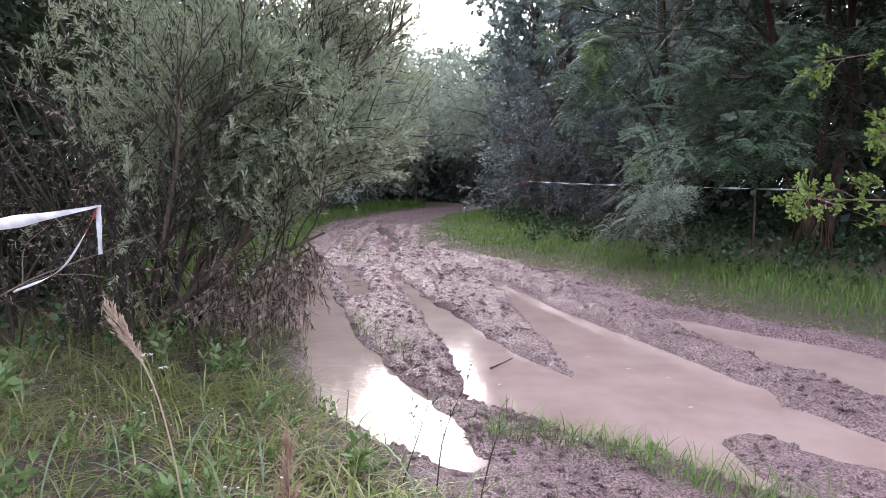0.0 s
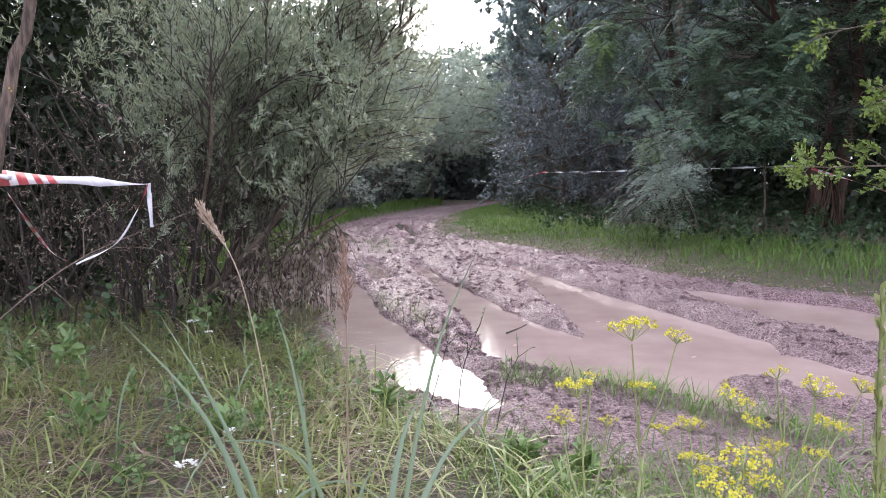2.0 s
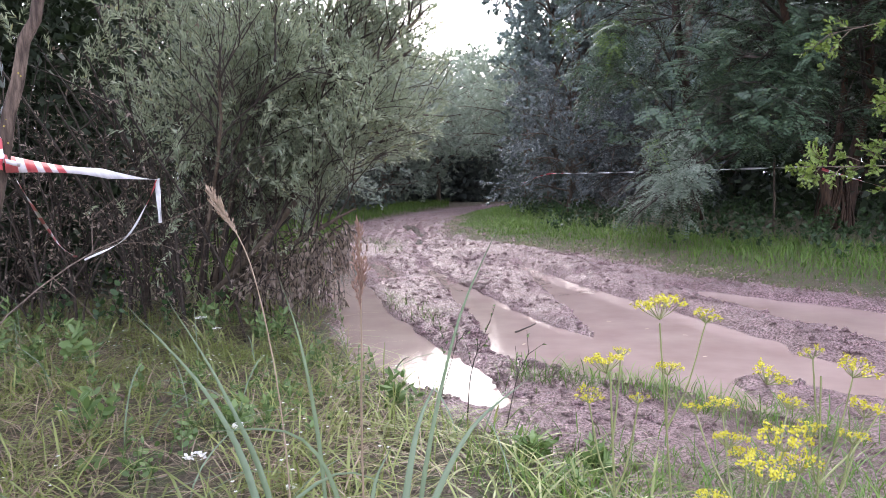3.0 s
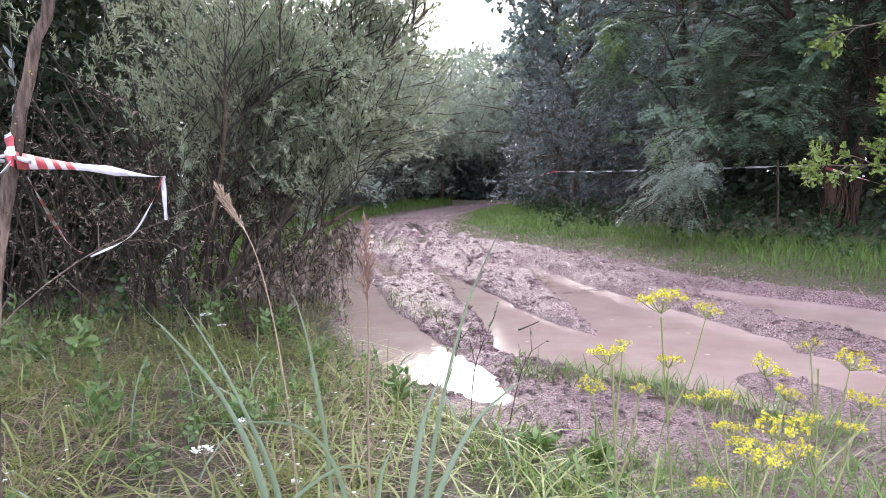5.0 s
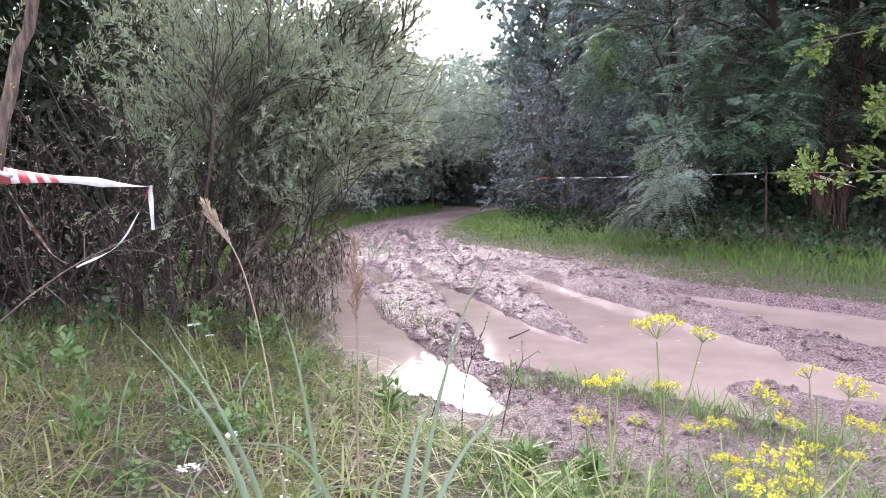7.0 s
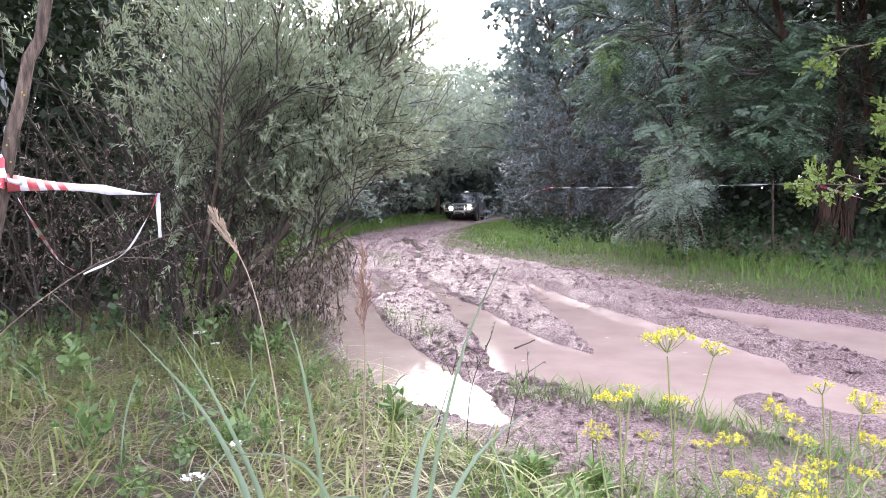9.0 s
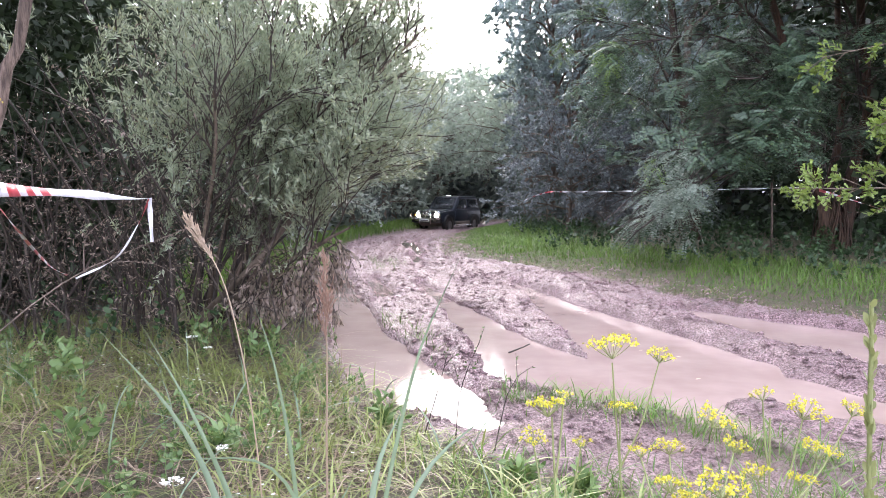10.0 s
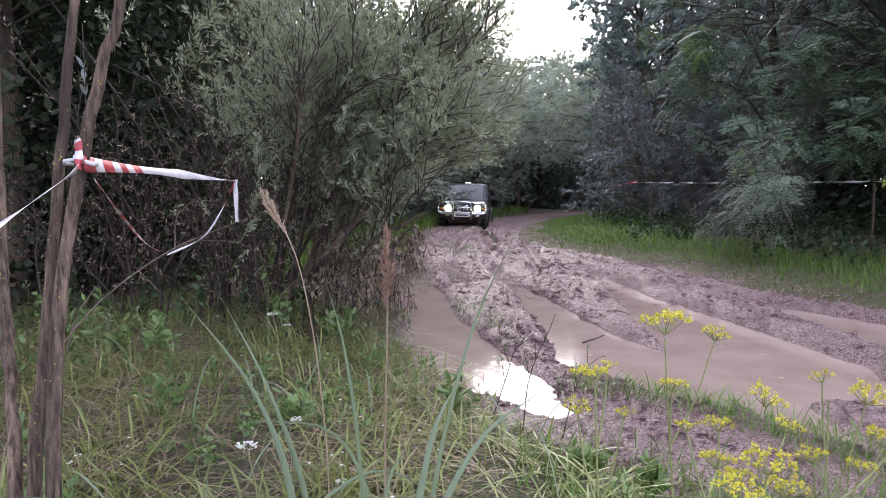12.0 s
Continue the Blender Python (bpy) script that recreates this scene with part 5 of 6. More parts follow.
def build_tall_blades():
    sets = [[([(-0.30, 1.42, 0.05), (-0.36, 1.48, 0.6), (-0.48, 1.56, 0.84), (-0.70, 1.65, 1.04)], 0.016), ([(-0.29, 1.45, 0.05), (-0.34, 1.5, 0.6), (-0.46, 1.58, 0.85), (-0.61, 1.66, 1.05)], 0.013),
             ([(-0.27, 1.75, 0.05), (-0.29, 1.75, 0.6), (-0.33, 1.75, 0.9), (-0.38, 1.75, 1.08)], 0.009), ([(-0.26, 1.5, 0.05), (-0.2, 1.5, 0.55), (-0.28, 1.5, 0.78), (-0.5, 1.5, 0.80)], 0.010)],
            [([(-0.07, 1.12, 0.05), (-0.07, 1.14, 0.6), (-0.04, 1.2, 0.88), (0.0, 1.25, 0.98)], 0.012), ([(-0.08, 1.1, 0.05), (-0.05, 1.12, 0.65), (0.03, 1.17, 0.89), (0.15, 1.25, 0.98)], 0.010),
             ([(-0.05, 1.12, 0.05), (-0.04, 1.14, 0.7), (0.02, 1.15, 1.05), (0.095, 1.15, 1.24)], 0.006), ([(-0.1, 1.1, 0.05), (-0.1, 1.12, 0.5), (0.0, 1.15, 0.75), (0.14, 1.2, 0.74)], 0.011),
             ([(-0.09, 1.1, 0.05), (-0.11, 1.12, 0.6), (-0.10, 1.15, 0.82), (-0.07, 1.16, 0.9)], 0.009)],
            [([(-0.55, 1.3, 0.05), (-0.6, 1.35, 0.4), (-0.8, 1.4, 0.62), (-1.0, 1.5, 0.6)], 0.010), ([(-0.5, 1.6, 0.05), (-0.45, 1.6, 0.45), (-0.25, 1.7, 0.62), (-0.05, 1.75, 0.52)], 0.009), ([(-0.6, 1.5, 0.05), (-0.7, 1.5, 0.4), (-0.85, 1.6, 0.5), (-1.1, 1.7, 0.42)], 0.009)]]
    for k, blade_set in enumerate(sets):
        x, y = blade_set[0][0][0][:2]
        t = thing("grass_clump", (x, y, ground_z(x, y)), "tall broad blue-green grass blades, bent over", "grass clump", "tall grass clumps")
        for pts, w in blade_set:
            pts = [(px, py, ground_z(px, py) - 0.01 if i == 0 else pz) for i, (px, py, pz) in enumerate(pts)]
            C = spline(pts, 16)
            T = unit(np.gradient(C, axis=0))
            S = unit(np.cross(T, np.array([0.25, 1.0, 0.2])))
            s = np.linspace(0, 1, 16)
            ww = w * 0.62 * np.where(s < 0.35, 0.65 + s, 1.0) * np.clip((1.0 - s) / 0.55, 0.03, 1)
            keel = unit(np.cross(S, T)) * (ww * 0.5)[:, None]
            V = np.stack([C + S * ww[:, None], C - keel, C - S * ww[:, None]], 1).reshape(-1, 3)
            b = np.arange(15)[:, None] * 3
            F = np.concatenate([b + [0, 1, 4, 3], b + [1, 2, 5, 4]])
            hang(arrays("blade", V, [F], M_BLADE, smooth=True), t)


def build_reeds():
    for pts, mat, label in (([(-0.36, 1.75, 0.0), (-0.38, 1.75, 0.7), (-0.44, 1.75, 1.09), (-0.53, 1.76, 1.27)], M_PANICLE, "reed grass with a pale drooping seed head"),
                            ([(-0.13, 1.32, 0.0), (-0.135, 1.31, 0.8), (-0.13, 1.30, 1.03), (-0.13, 1.3, 1.22)], M_PANICLE_RED, "reed grass with a narrow reddish seed head")):
        t = thing("reed_grass", (pts[0][0], pts[0][1], ground_z(*pts[0][:2])), label, "grass", "seeding reed grass")
        pts[0] = (*pts[0][:2], ground_z(*pts[0][:2]) - 0.01)
        C = spline(pts, 24)
        V, F = tubes(C[None], np.linspace(0.0025, 0.0012, 24)[None], 5)
        hang(arrays("stem", V, [F], M_STRAW, smooth=True), t)
        loose = mat is M_PANICLE_RED
        m = 26 if loose else 34
        q = np.sort(rng.uniform(0.72 if loose else 0.79, 0.985, m))
        b, tan = along(np.repeat(C[None], m, 0), q)
        side = unit(np.cross(tan, rng.normal(size=(m, 3))))
        reach = rng.uniform(0.035, 0.075, m) * (1.25 - 0.8 * (q - q[0]) / (q[-1] - q[0]))
        u = np.linspace(0, 1, 5)
        R = b[:, None] + tan[:, None] * (reach[:, None] * u)[..., None] + side[:, None] * ((0.28 if loose else 0.22) * reach[:, None] * u**1.5)[..., None]
        V, F = tubes(R, np.linspace(0.0007, 0.0004, 5), 3)
        hang(mass("plume_branches", V, [F], mat), t)
        per = 9 if loose else 12
        w = np.repeat(np.arange(m), per)
        c, tn = along(R[w], rng.uniform(0.15, 1.0, m * per))
        sd = unit(np.cross(tn, rng.normal(size=(m * per, 3))))
        V, F = leaves(c, tn + sd * 0.35, rng.normal(size=(m * per, 3)), rng.uniform(0.008, 0.016, m * per), 0.0032, LANCE)
        hang(mass("seed_head", V, [F], mat), t)


def umbel(at, tip_dir, radius, rays, parent):
    """A flat-topped yellow flower head: rays, each with a knot of florets."""
    at, d = np.array(at), unit(np.array(tip_dir, float))
    U = unit(np.cross(d, [0.3, 1.0, 0.1]))
    Vv = np.cross(d, U)
    a, r = np.arange(rays) * 2.4, radius * np.sqrt((np.arange(rays) + 0.6) / rays)
    ends = at + d * radius * rng.uniform(0.55, 0.8, (rays, 1)) + U * (np.cos(a) * r)[:, None] + Vv * (np.sin(a) * r)[:, None]
    C = np.stack([np.broadcast_to(at, ends.shape), at * 0.5 + ends * 0.5 + d * radius * -0.05, ends], 1)
    tv, tf = tubes(C, 0.0006, 3)
    m = 20
    c = np.repeat(ends, m, 0) + rng.normal(size=(rays * m, 3)) * radius * 0.085
    fv, ff = leaves(c, rng.normal(size=(len(c), 3)) + d * 0.4, rng.normal(size=(len(c), 3)) + d, radius * rng.uniform(0.10, 0.18, len(c)), radius * 0.12, LANCE)
    V, F = joined((tv, tf), (fv, ff))
    ob = hang(arrays("flower_head", V, F, [M_STEM, M_YELLOW], None, "yellow flat-topped flower head", index=np.r_[np.zeros(len(tf)), np.ones(len(ff))]), parent)
    return ob


def build_parsnips():
    # each plant: foot, top of the main stem, then heads with their radius
    plants = [((0.345, 1.028), (0.281, 1.01, 1.113), [((0.281, 1.01, 1.118), 0.0308), ((0.345, 1.028, 1.109), 0.0181), ((0.292, 1.01, 1.047), 0.0181)]),
              ((0.227, 0.898), (0.182, 0.849, 1.096), [((0.178, 0.849, 1.096), 0.021), ((0.168, 0.884, 1.054), 0.0154), ((0.213, 0.856, 1.061), 0.0112), ((0.196, 0.863, 1.11), 0.0098)]),
              ((0.297, 0.814), (0.311, 0.8, 1.019), [((0.304, 0.849, 1.016), 0.0182), ((0.343, 0.814, 1.026), 0.0252), ((0.308, 0.779, 1.009), 0.0238), ((0.325, 0.919, 1.03), 0.0168), ((0.283, 0.884, 1.04), 0.014), ((0.367, 0.828, 0.998), 0.021), ((0.332, 0.87, 0.991), 0.0182), ((0.388, 0.898, 1.04), 0.0154), ((0.269, 0.8, 0.977), 0.0168)]),
              ((0.452, 0.931), (0.452, 0.952, 1.061), [((0.364, 0.897, 1.068), 0.0204), ((0.449, 0.965, 1.078), 0.015), ((0.497, 0.965, 1.055), 0.0231), ((0.534, 0.999, 0.993), 0.0231), ((0.48, 0.931, 0.987), 0.0163), ((0.425, 0.918, 1.0), 0.0177), ((0.575, 0.999, 1.048), 0.0177)])]
    for (x, y), top, heads in plants:
        z = ground_z(x, y)
        t = thing("wild_parsnip", (x, y, z), "wild parsnip with green branching stems and yellow flower heads", "wildflower", "wild parsnips on the bank")
        mid = (x * 0.6 + top[0] * 0.4, y * 0.6 + top[1] * 0.4, z + (top[2] - z) * 0.55)
        C, _ = stem_part("stem", [(x, y, z - 0.01), mid, top], 0.0018, 0.0011, t, M_STEM, 14, 6, 0.02)
        for i, (h, r) in enumerate(heads):
            q = max(0.35, min(0.97, (h[2] - 0.085 - z) / (top[2] - z)))
            st = C[int(q * 13)]
            if i:
                stem_part("side_stem", [st, (st[0] * 0.45 + h[0] * 0.55, st[1] * 0.45 + h[1] * 0.55, st[2] * 0.5 + h[2] * 0.5 - 0.012), h], 0.0015, 0.0009, t, M_STEM, 9, 5, 0.02)
            umbel(h, (rng.normal() * 0.2, rng.normal() * 0.2, 1), r, 11 if r > 0.015 else 7, t)
        lv = leafy(C[None][:, 2:9], 9, (0.05, 0.09), (0.015, 0.03), 1.3, OVAL)
        hang(mass("foliage", lv[0], [lv[1]], M_HERB), t)
    # a tall dark budding stalk close by
    x, y = 0.60, 0.98
    t = thing("budding_stalk", (x, y, ground_z(x, y)), "upright green stalk with small unopened buds", "weed")
    C, _ = stem_part("stem", [(x, y, ground_z(x, y) - 0.01), (0.585, 0.97, 0.8), (0.57, 0.96, 1.19)], 0.004, 0.0025, t, M_STEM, 14, 6)
    lv = leafy(C[None][:, 5:], 90, (0.012, 0.022), (0.006, 0.009), 0.5, OVAL)
    hang(mass("bud_mass", lv[0], [lv[1]], M_STEM), t)
    # thin dry stalks at the pool's edge
    for pts in ([(-0.08, 3.55, 0.05), (0.0, 3.6, 0.3), (0.06, 3.6, 0.52)], [(0.1, 3.6, 0.05), (0.13, 3.6, 0.35), (0.24, 3.65, 0.62)], [(0.3, 3.55, 0.05), (0.36, 3.6, 0.3), (0.42, 3.6, 0.42)]):
        t = thing("dry_stalk", (*pts[0][:2], ground_z(*pts[0][:2])), "thin branching brown stalk at the puddle", "weed", "stalks at the puddle")
        C, _ = stem_part("stem", pts, 0.004, 0.0015, t, M_TWIG, 8, 5)
        br = sprout(C[None], 5, (0.4, 1.0), (0.08, 0.2), 1.0, 0.2, 0.0, 4)
        V, F = tubes(br, np.linspace(0.002, 0.001, 4), 3)
        hang(mass("twig_mass", V, [F], M_TWIG), t)
        V, F = leafy(br, 3, (0.015, 0.03), (0.006, 0.012), 1.0, OVAL)
        hang(mass("foliage", V, [F], M_HERB), t)


def build_white_umbel():
    for (x, y, zt), r in (((-0.70, 2.02, 0.53), 0.026), ((-1.62, 4.6, 0.42), 0.03), ((-1.5, 4.55, 0.36), 0.022), ((-0.86, 2.9, 0.3), 0.02), ((-0.55, 2.5, 0.22), 0.014)):
        z = ground_z(x, y)
        t = thing("white_wildflower", (x, y, z), "white wildflower head on a thin stem", "wildflower", "white wildflowers")
        stem_part("stem", [(x + 0.05, y, z - 0.01), (x + 0.03, y, z + (zt - z) * 0.6), (x, y, zt)], 0.003, 0.0015, t, M_STEM, 8, 5)
        m = 46
        a, q = rng.uniform(0, 6.28, m), np.sqrt(rng.random(m)) * r
        c = np.stack([x + np.cos(a) * q, y + np.sin(a) * q, zt + rng.uniform(0, 0.012, m) - 2 * (q**2)], -1)
        V, F = leaves(c, np.stack([np.cos(a), np.sin(a), 0.3 + 0 * a], -1), rng.normal(size=(m, 3)) * 0.5 + [0, -0.3, 1], rng.uniform(0.007, 0.013, m), 0.008, OVAL)
        hang(arrays("petals", V, [F], M_WHITE_FLOWER), t)


def build_litter():
    t = thing("floating_twig", (0.68, 6.1, 0.0), "short brown twig floating in the muddy pool", "twig")
    stem_part("stem", [(0.58, 5.98, 0.004), (0.68, 6.08, 0.016), (0.78, 6.2, 0.03)], 0.008, 0.005, t, M_TWIG, 8, 6)
    for x, y in ((0.62, 5.55), (1.75, 6.05), (1.95, 5.8), (1.45, 6.4), (1.9, 5.1), (-0.2, 4.75), (-0.05, 4.9), (-0.15, 5.05)):
        t = arrays("fallen_leaf", *[(v, [f]) for v, f in [leaves(np.array([[x, y, 0.006]]), np.array([[rng.normal(), rng.normal(), 0.02]]), np.array([[0.05, 0, 1.0]]), 0.045, 0.02, OVAL)]][0], M_STRAW)
        tagged(t, "small pale leaf floating on the muddy water", "leaf", "leaves on the water")


# ---- barrier tape ----
def tape(name, pts, width, label, k=60, stripe=0.12, twist=0.0, flat=0.0, red=99.0):
    """A thin plastic ribbon along a curve in red and white lengths, turning as it goes."""
    C = spline(pts, k)
    T = unit(np.gradient(C, axis=0))
    s = np.linspace(0, 1, k)
    S0 = unit(np.cross(T, np.cross(np.array([0, 0, 1.0]), T) + 1e-6))
    N0 = np.cross(S0, T)
    a = flat + twist * s + 0.25 * np.sin(s * 9)
    S = S0 * np.cos(a)[:, None] + N0 * np.sin(a)[:, None]
    N = np.cross(S, T) * 0.0004
    crumple = 1 - 0.35 * np.abs(np.sin(s * 7.3))
    w = (width * 0.5 * crumple)[:, None]
    V = np.stack([C + S * w + N, C - S * w + N, C - S * w - N, C + S * w - N], 1).reshape(-1, 3)
    b = np.arange(k - 1)[:, None] * 4
    F = np.concatenate([b + [0, 1, 5, 4], b + [2, 3, 7, 6], b + [1, 2, 6, 5], b + [3, 0, 4, 7]])
    run = np.r_[0, np.cumsum(np.linalg.norm(np.diff(C, axis=0), axis=1))][:-1]
    idx = np.tile(((run % stripe) < 0.52 * stripe) & (run < red), 4)
    return arrays(name, V, [F], [M_TAPE_W, M_TAPE_R], None, label, index=idx)


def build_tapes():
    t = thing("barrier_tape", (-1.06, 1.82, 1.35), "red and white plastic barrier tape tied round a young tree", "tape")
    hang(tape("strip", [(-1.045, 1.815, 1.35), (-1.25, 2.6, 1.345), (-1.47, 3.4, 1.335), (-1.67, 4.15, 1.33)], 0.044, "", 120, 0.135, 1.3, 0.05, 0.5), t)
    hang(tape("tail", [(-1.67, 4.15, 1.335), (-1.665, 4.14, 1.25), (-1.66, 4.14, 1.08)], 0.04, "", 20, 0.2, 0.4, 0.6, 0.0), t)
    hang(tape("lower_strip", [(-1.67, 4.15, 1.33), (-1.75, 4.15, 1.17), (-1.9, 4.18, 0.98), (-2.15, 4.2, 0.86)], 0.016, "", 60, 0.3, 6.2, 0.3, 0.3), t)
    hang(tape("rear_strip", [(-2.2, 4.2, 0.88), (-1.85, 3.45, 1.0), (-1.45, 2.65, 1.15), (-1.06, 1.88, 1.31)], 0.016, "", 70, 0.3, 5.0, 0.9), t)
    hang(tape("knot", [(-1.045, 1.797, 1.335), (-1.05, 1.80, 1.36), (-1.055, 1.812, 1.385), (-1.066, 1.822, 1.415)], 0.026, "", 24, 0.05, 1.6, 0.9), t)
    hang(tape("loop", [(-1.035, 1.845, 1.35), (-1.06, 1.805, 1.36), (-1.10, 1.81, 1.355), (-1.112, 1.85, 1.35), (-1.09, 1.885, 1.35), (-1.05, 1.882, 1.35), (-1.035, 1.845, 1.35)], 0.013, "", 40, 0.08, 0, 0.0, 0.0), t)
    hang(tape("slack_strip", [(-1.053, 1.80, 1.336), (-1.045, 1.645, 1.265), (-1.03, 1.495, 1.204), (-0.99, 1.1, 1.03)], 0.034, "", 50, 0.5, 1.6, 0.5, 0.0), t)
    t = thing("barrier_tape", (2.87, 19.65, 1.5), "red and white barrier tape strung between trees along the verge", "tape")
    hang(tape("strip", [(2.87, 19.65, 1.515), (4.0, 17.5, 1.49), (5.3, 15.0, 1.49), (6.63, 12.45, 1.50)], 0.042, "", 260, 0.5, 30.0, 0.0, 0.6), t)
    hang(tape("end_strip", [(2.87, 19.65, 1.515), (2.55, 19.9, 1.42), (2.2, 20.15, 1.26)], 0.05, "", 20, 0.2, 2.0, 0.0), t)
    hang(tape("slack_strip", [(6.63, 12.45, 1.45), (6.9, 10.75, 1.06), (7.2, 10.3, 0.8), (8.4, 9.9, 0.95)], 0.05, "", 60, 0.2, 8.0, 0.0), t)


build_grass()
build_herbs()
build_broad_weeds()
build_tall_blades()
build_reeds()
build_parsnips()
build_white_umbel()
build_litter()
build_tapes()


# ---- the off-road car ----
M_PAINT = rough_mat("dark_blue_paint", (0.012, 0.017, 0.028), (0.03, 0.036, 0.05), 9, 0.3, 0.0, 0.05, 0.001)
M_DIRTY = rough_mat("mud_spattered_sill", (0.10, 0.075, 0.06), (0.26, 0.21, 0.17), 14, 0.7, 0.0, 0.3, 0.004)
M_BLACK = rough_mat("black_plastic", (0.012, 0.012, 0.012), (0.03, 0.028, 0.026), 30, 0.6, 0.0, 0.2, 0.002)
M_TYRE = rough_mat("muddy_rubber", (0.02, 0.018, 0.016), (0.09, 0.07, 0.055), 18, 0.85, 0.0, 0.5, 0.006)
M_CHROME = plain_mat("polished_steel", (0.75, 0.75, 0.75), 0.18, 1.0)
M_RIM = rough_mat("dull_alloy", (0.25, 0.24, 0.23), (0.42, 0.40, 0.38), 20, 0.4, 0.9, 0.1, 0.001)
M_GLASS = plain_mat("dark_window_glass", (0.02, 0.024, 0.03), 0.08, 0.0, 0.6)
M_LAMP = glow_mat("headlight_on", (1.0, 0.93, 0.80), 13)
M_ROOFLAMP = glow_mat("roof_marker_light", (1.0, 1.0, 1.0), 0.35)
M_AMBER = plain_mat("amber_lens", (0.7, 0.25, 0.03), 0.2, 0.0, 1.0)
M_PLATE = plain_mat("plate_white", (0.75, 0.75, 0.72), 0.4)
M_PLATE_BAR = plain_mat("plate_bar", (0.05, 0.05, 0.06), 0.5)


def profile(outline, x0, x1, bevel=0.02, taper=0.0):
    """A side outline (y, z) drawn out from x0 to x1, its upper edge drawn in by taper, edges rounded."""
    bm = bmesh.new()
    zs = [z for _, z in outline]
    lo, hi = min(zs), max(zs)
    draw = lambda x, z: x * (1 - taper * (z - lo) / (hi - lo))
    a = [bm.verts.new((draw(x0, z), y, z)) for y, z in outline]
    b = [bm.verts.new((draw(x1, z), y, z)) for y, z in outline]
    n = len(outline)
    bm.faces.new(a), bm.faces.new(b[::-1])
    for i in range(n):
        bm.faces.new((a[i], b[i], b[(i + 1) % n], a[(i + 1) % n]))
    bmesh.ops.recalc_face_normals(bm, faces=bm.faces)
    if bevel:
        bmesh.ops.bevel(bm, geom=list(bm.edges), offset=bevel, segments=2, affect="EDGES", profile=0.6)
    return bm


def block(x0, x1, y0, y1, z0, z1, bevel=0.015):
    return profile([(y0, z0), (y1, z0), (y1, z1), (y0, z1)], x0, x1, bevel)


def pipe(pts, r, k=24, sides=8):
    V, F = tubes(spline(pts, k)[None], np.full((1, k), r), sides)
    bm = bmesh.new()
    vs = [bm.verts.new(v) for v in V]
    for f in F:
        bm.faces.new([vs[i] for i in f])
    for e in (range(sides), range(len(V) - sides, len(V))):
        bm.faces.new([vs[i] for i in e])
    bmesh.ops.recalc_face_normals(bm, faces=bm.faces)
    return bm


def lathe(outline, steps=28):
    """A ring turned about the x axis from an outline of (x, radius)."""
    bm = bmesh.new()
    rows = [[bm.verts.new((x, r * math.cos(2 * math.pi * i / steps), r * math.sin(2 * math.pi * i / steps))) for x, r in outline] for i in range(steps)]
    n = len(outline)
    for i in range(steps):
        for j in range(n):
            bm.faces.new((rows[i][j], rows[(i + 1) % steps][j], rows[(i + 1) % steps][(j + 1) % n], rows[i][(j + 1) % n]))
    bmesh.ops.recalc_face_normals(bm, faces=bm.faces)
    return bm


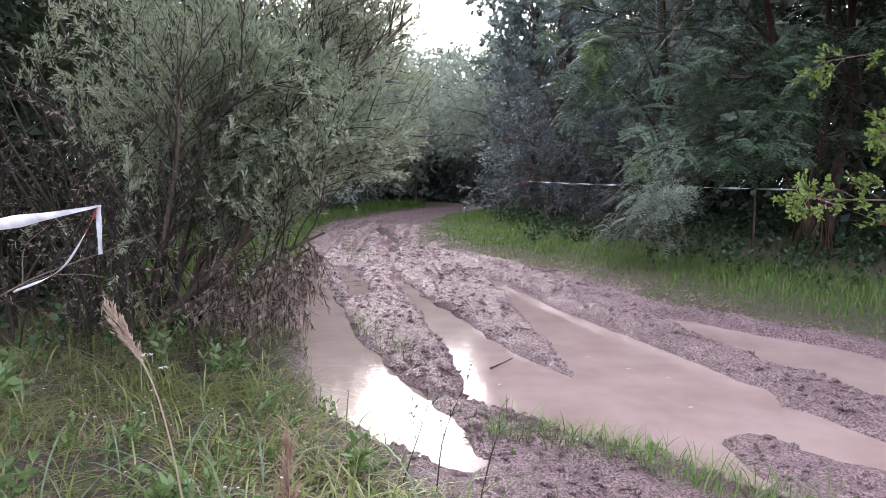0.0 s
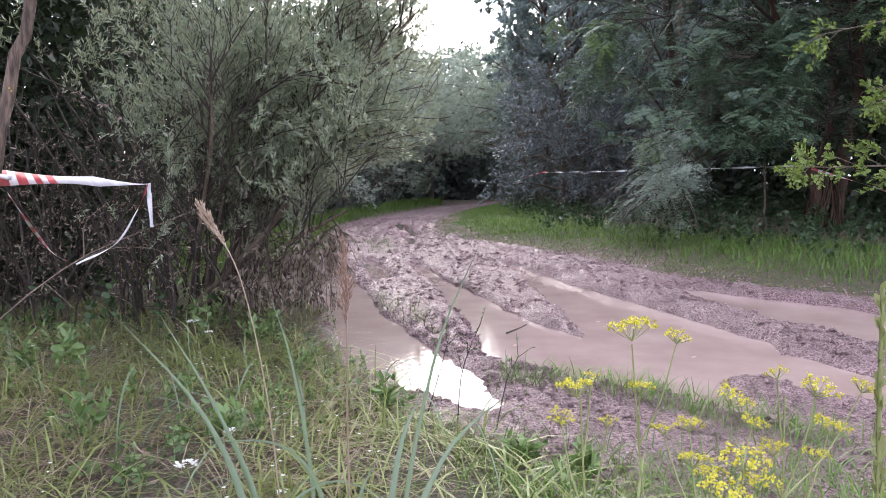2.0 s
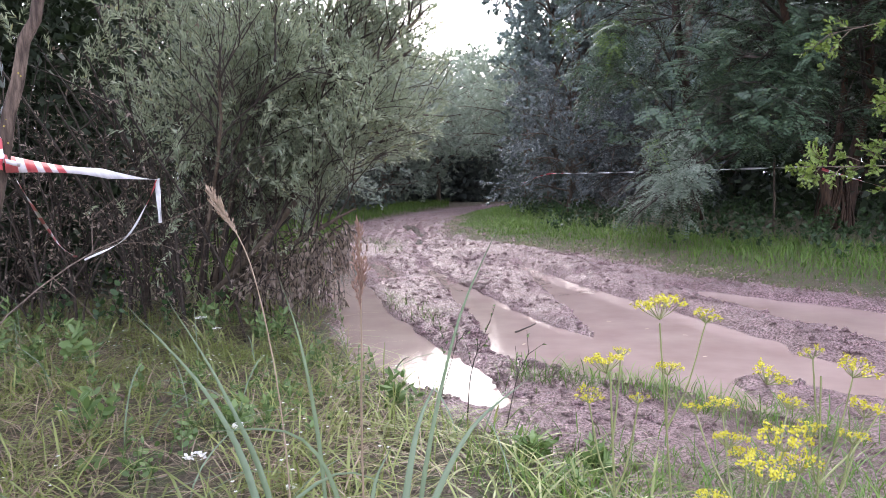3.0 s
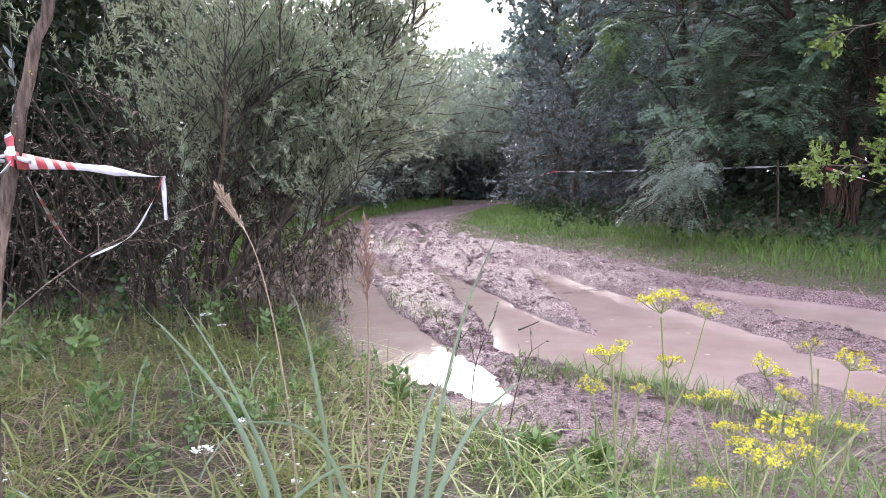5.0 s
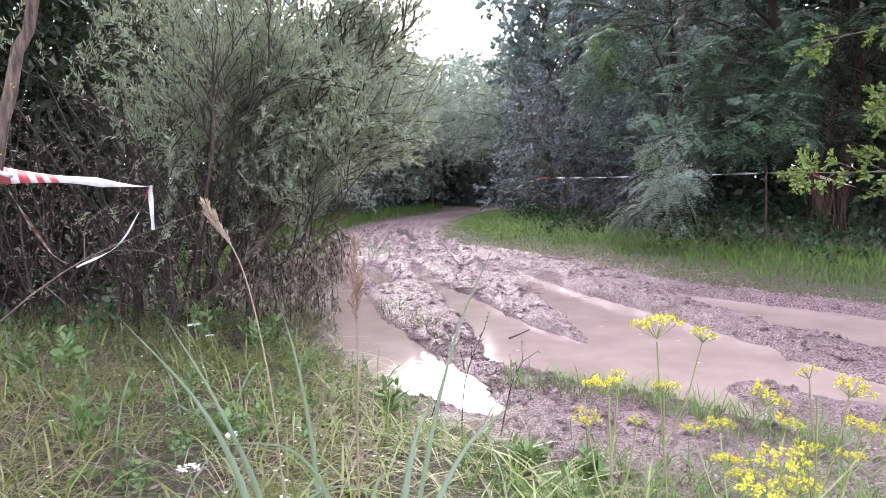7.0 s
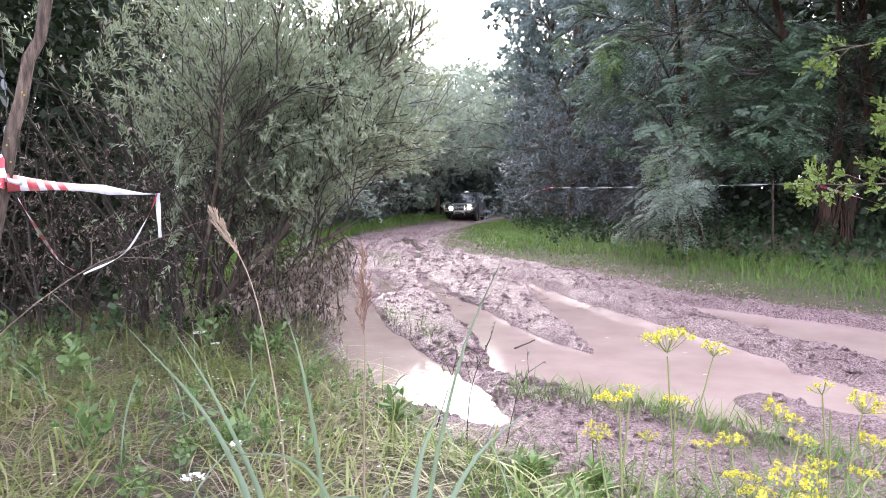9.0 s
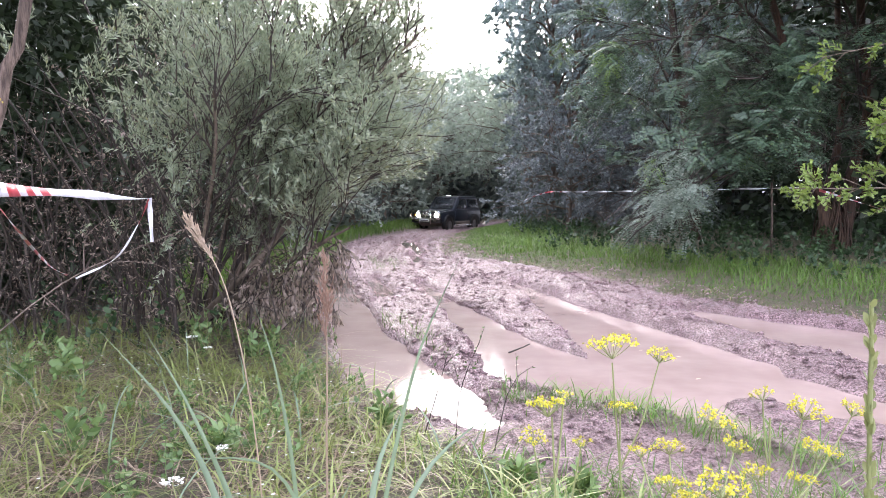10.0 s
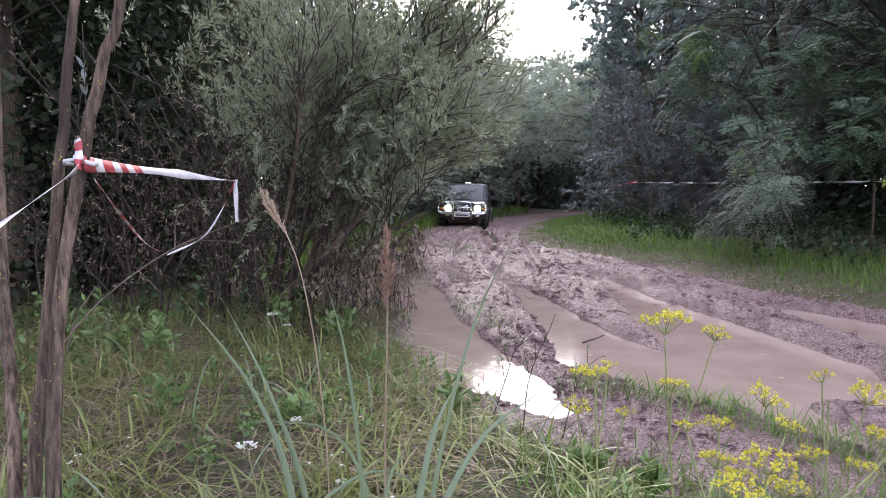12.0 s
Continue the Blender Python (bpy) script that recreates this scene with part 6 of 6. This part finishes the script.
def build_car():
    """A short dark off-roader; its nose points to -y, its wheels stand on z = 0."""
    car = thing("off_road_car", (1.5, 38, 0), "dark blue muddy off-road car with steel bull bar and headlights on", "car")
    body = part("body", profile([(-1.72, 0.48), (-1.2, 0.42), (1.6, 0.42), (1.78, 0.52), (1.80, 0.98), (1.70, 1.05), (-0.62, 1.04), (-1.62, 0.94), (-1.74, 0.86)], -0.74, 0.74, 0.035, 0.04), M_PAINT, car)
    part("hood", profile([(-1.68, 0.93), (-0.60, 1.035), (-0.58, 1.07), (-1.05, 1.055), (-1.60, 0.985)], -0.62, 0.62, 0.012), M_PAINT, body, "dark muddy engine hood")
    cabin = part("cabin", profile([(-0.66, 1.03), (1.72, 1.04), (1.62, 1.30), (1.52, 1.60), (1.35, 1.66), (-0.05, 1.65), (-0.16, 1.60)], -0.73, 0.73, 0.03, 0.14), M_PAINT, car)
    part("windshield", profile([(-0.645, 1.08), (-0.63, 1.075), (-0.19, 1.575), (-0.205, 1.59)], -0.60, 0.60, 0.004, 0.09), M_GLASS, cabin, "windshield that mirrors the sky")
    for s in (-1, 1):
        part("side_window", profile([(-0.42, 1.10), (0.46, 1.10), (0.46, 1.54), (-0.08, 1.54)], s * 0.705, s * 0.745, 0.006, 0.105), M_GLASS, cabin, "dark side window")
        part("rear_side_window", profile([(0.56, 1.12), (1.5, 1.12), (1.42, 1.52), (0.56, 1.53)], s * 0.705, s * 0.745, 0.006, 0.10), M_GLASS, cabin, "dark side window")
        door = part("door", profile([(-0.55, 0.50), (0.5, 0.50), (0.5, 1.06), (-0.55, 1.05)], s * 0.715, s * 0.765, 0.012), M_PAINT, car, "dark side door")
        part("door_handle", block(s * 0.76, s * 0.79, 0.30, 0.44, 0.92, 0.95, 0.006), M_BLACK, door, "black door handle")
        part("sill", block(s * 0.70, s * 0.80, -0.75, 0.75, 0.38, 0.52, 0.02), M_DIRTY, car, "mud-caked lower sill")
        part("side_step", pipe([(s * 0.80, -0.72, 0.36), (s * 0.88, -0.6, 0.33), (s * 0.88, 0.55, 0.33), (s * 0.80, 0.68, 0.36)], 0.025), M_CHROME, car, "steel side step tube")
        mirror = part("mirror", block(s * 0.78, s * 0.95, -0.42, -0.34, 1.08, 1.22, 0.02), M_BLACK, car, "black door mirror")
        part("mirror_glass", block(s * 0.80, s * 0.93, -0.338, -0.332, 1.10, 1.20, 0.002), M_CHROME, mirror)
        for y in (-1.12, 1.10):
            arch = [(y + 0.46 * math.cos(a), 0.36 + 0.46 * math.sin(a)) for a in np.linspace(math.pi * 1.02, -0.02 * math.pi, 13)]
            inner = [(y + 0.37 * math.cos(a), 0.36 + 0.38 * math.sin(a)) for a in np.linspace(-0.02 * math.pi, math.pi * 1.02, 13)]
            part("wheel_arch", profile(arch + inner, s * 0.70, s * 0.83, 0.0), M_BLACK, car, "black wheel arch flare", smooth=False)
        light = part("headlight", lathe([(-0.02, 0.001), (-0.02, 0.095), (0.03, 0.10), (0.05, 0.07), (0.055, 0.001)], 24), M_LAMP, car, "round headlight shining warm white")
        light.matrix_basis = pose(s * 0.49, -1.735, 0.80, 0, 0, -90)
        part("headlight_ring", lathe([(-0.03, 0.10), (0.02, 0.10), (0.02, 0.125), (-0.03, 0.125)], 24), M_CHROME, light)
        part("indicator", block(s * 0.63, s * 0.72, -1.765, -1.73, 0.76, 0.83, 0.008), M_AMBER, car, "amber front indicator")
        part("fog_lamp", block(s * 0.42, s * 0.56, -1.90, -1.87, 0.53, 0.60, 0.01), M_CHROME, car, "small fog lamp in the bumper")
        part("roof_rail", pipe([(s * 0.58, -0.02, 1.66), (s * 0.58, 0.1, 1.71), (s * 0.58, 1.2, 1.71), (s * 0.58, 1.32, 1.66)], 0.016), M_BLACK, car, "black roof rail")
    for y in (0.15, 0.65, 1.15):
        part("roof_bar", pipe([(-0.58, y, 1.71), (0.0, y, 1.73), (0.58, y, 1.71)], 0.014, 12, 6), M_BLACK, car, "black roof rack bar")
    part("roof_light", block(-0.10, 0.10, -0.03, 0.05, 1.66, 1.71, 0.012), M_ROOFLAMP, car, "white light on the roof edge")
    part("bumper", profile([(-1.88, 0.48), (-1.68, 0.44), (-1.68, 0.68), (-1.85, 0.68)], -0.77, 0.77, 0.03), M_BLACK, car, "black front bumper")
    part("rear_bumper", block(-0.75, 0.75, 1.76, 1.92, 0.46, 0.64, 0.03), M_BLACK, car, "black rear bumper")
    grille = part("grille", block(-0.36, 0.36, -1.765, -1.72, 0.70, 0.90, 0.01), M_BLACK, car, "black grille")
    for i in range(6):
        part("grille_bar", block(-0.32 + i * 0.115, -0.27 + i * 0.115, -1.785, -1.76, 0.72, 0.88, 0.006), M_CHROME, grille)
    bar = part("bull_bar", pipe([(-0.30, -1.95, 0.985), (0.0, -1.97, 1.0), (0.30, -1.95, 0.985)], 0.032, 16, 8), M_CHROME, car, "polished steel bull bar")
    for s in (-1, 1):
        ring = [(0.30, 0.985), (0.62, 0.985), (0.76, 0.93), (0.79, 0.80), (0.76, 0.67), (0.62, 0.62), (0.30, 0.62)]
        part("lamp_guard", pipe([(s * x, -1.95 + 0.12 * max(0, x - 0.6), z) for x, z in ring], 0.030, 40, 8), M_CHROME, bar)
    part("lower_tube", pipe([(-0.75, -1.92, 0.68), (0, -1.96, 0.66), (0.75, -1.92, 0.68)], 0.028), M_CHROME, bar)
    part("middle_tube", pipe([(-0.30, -1.955, 0.82), (0, -1.965, 0.82), (0.30, -1.955, 0.82)], 0.022), M_CHROME, bar)
    for s in (-1, 1):
        part("upright", pipe([(s * 0.28, -1.90, 0.42), (s * 0.30, -1.965, 0.55), (s * 0.30, -1.975, 0.80), (s * 0.28, -1.97, 0.985)], 0.030), M_CHROME, bar)
        spot = part("spot_lamp", lathe([(-0.03, 0.001), (-0.03, 0.075), (0.03, 0.08), (0.035, 0.001)], 20), M_CHROME, bar, "round auxiliary lamp, unlit")
        spot.matrix_basis = pose(s * 0.14, -1.93, 0.84, 0, 0, -90)
    plate = part("number_plate", block(-0.26, 0.26, -2.0, -1.985, 0.52, 0.63, 0.004), M_PLATE, car, "white front plate with a dark bar")
    part("plate_bar", block(-0.20, 0.20, -2.004, -1.998, 0.55, 0.60, 0.0), M_PLATE_BAR, plate)
    part("skid_plate", profile([(-1.80, 0.46), (-1.5, 0.30), (-1.2, 0.30), (-1.2, 0.44)], -0.5, 0.5, 0.01), M_DIRTY, car)
    part("wiper", pipe([(-0.35, -0.66, 1.09), (-0.05, -0.63, 1.11), (0.3, -0.60, 1.13)], 0.008, 10, 5), M_BLACK, car)
    spare = part("spare_wheel", lathe([(-0.1, 0.16), (-0.1, 0.34), (0.1, 0.34), (0.1, 0.16)], 24), M_TYRE, car)
    spare.matrix_basis = pose(0, 1.95, 0.85, 0, 0, 90)
    wheels = []
    for s in (-1, 1):
        for y in (-1.12, 1.10):
            w = new("wheel")
            w.parent = car
            w.location = (s * 0.70, y, 0.36)
            tyre = part("tyre", lathe([(-0.11, 0.20), (-0.12, 0.31), (-0.10, 0.35), (0.10, 0.35), (0.12, 0.31), (0.11, 0.20)], 40), M_TYRE, w, "chunky muddy off-road tyre")
            bm = bmesh.new()
            for i in range(20):
                for off, ph in ((-0.055, 0), (0.055, 0.5)):
                    m = Matrix.Rotation(2 * math.pi * (i + ph) / 20, 4, "X") @ Matrix.Translation((off, 0, 0.352)) @ Matrix.Diagonal((0.09, 0.055, 0.03, 1))
                    bmesh.ops.create_cube(bm, size=1.0, matrix=m)
            part("tread", bm, M_TYRE, tyre, smooth=False)
            part("rim", lathe([(s * 0.07, 0.001), (s * 0.10, 0.05), (s * 0.06, 0.09), (s * 0.05, 0.17), (s * 0.10, 0.205), (s * -0.05, 0.205), (s * -0.05, 0.001)], 24), M_RIM, w, "dull alloy rim")
            wheels.append(w)
    return car, wheels


# nose of the car on the track: seconds, x, y of the front, turn of the nose
DRIVE = [(0, 27.0, 53.0, -78), (4, 22.0, 51.0, -72), (6, 15.5, 48.0, -66), (7, 8.9, 44.6, -58), (7.5, 5.6, 42.4, -50), (8, 3.3, 40.4, -36), (8.5, 1.66, 38.4, -18), (9, 0.62, 36.2, -14), (9.5, -0.26, 33.4, -26),
         (10, -1.06, 30.8, -32), (10.5, -0.98, 28.3, -22), (11, -1.74, 26.1, -17), (11.5, -2.17, 24.2, -7), (12, -2.09, 22.4, 0)]
car, wheels = build_car()


def motions():
    """The car's drive and the turning of its wheels."""
    rows, gone, last = [], 0.0, None
    spins = []
    for t, x, y, a in DRIVE:
        nose = Vector((math.sin(radians(a)), -math.cos(radians(a)), 0))
        c = Vector((x, y, 0)) - nose * 1.95
        bump = 0.02 * math.sin(t * 5.0)
        rows.append((t, pose(c.x, c.y, -0.18 + bump * 0.5, 1.5 * math.sin(t * 4.1), 2.0 * math.sin(t * 3.3 + 1), a)))
        if last is not None:
            gone += (c - last).length
        spins.append((t, gone))
        last = c
    walk(car, rows)
    for w in wheels:
        p, key, steps = Vector(w.location), [], []
        for (t0, g0), (t1, g1) in zip(spins[:-1], spins[1:]):
            n = max(1, math.ceil((g1 - g0) / 0.36 / radians(75)))
            steps += [(t0 + (t1 - t0) * i / n, g0 + (g1 - g0) * i / n) for i in range(n)]
        steps.append(spins[-1])
        used = set()
        for t, g in steps:
            if frame(t) in used:
                continue
            used.add(frame(t))
            key.append((t, pose(p.x, p.y, p.z, math.degrees(g / 0.36), 0, 0)))
        walk(w, key)


motions()
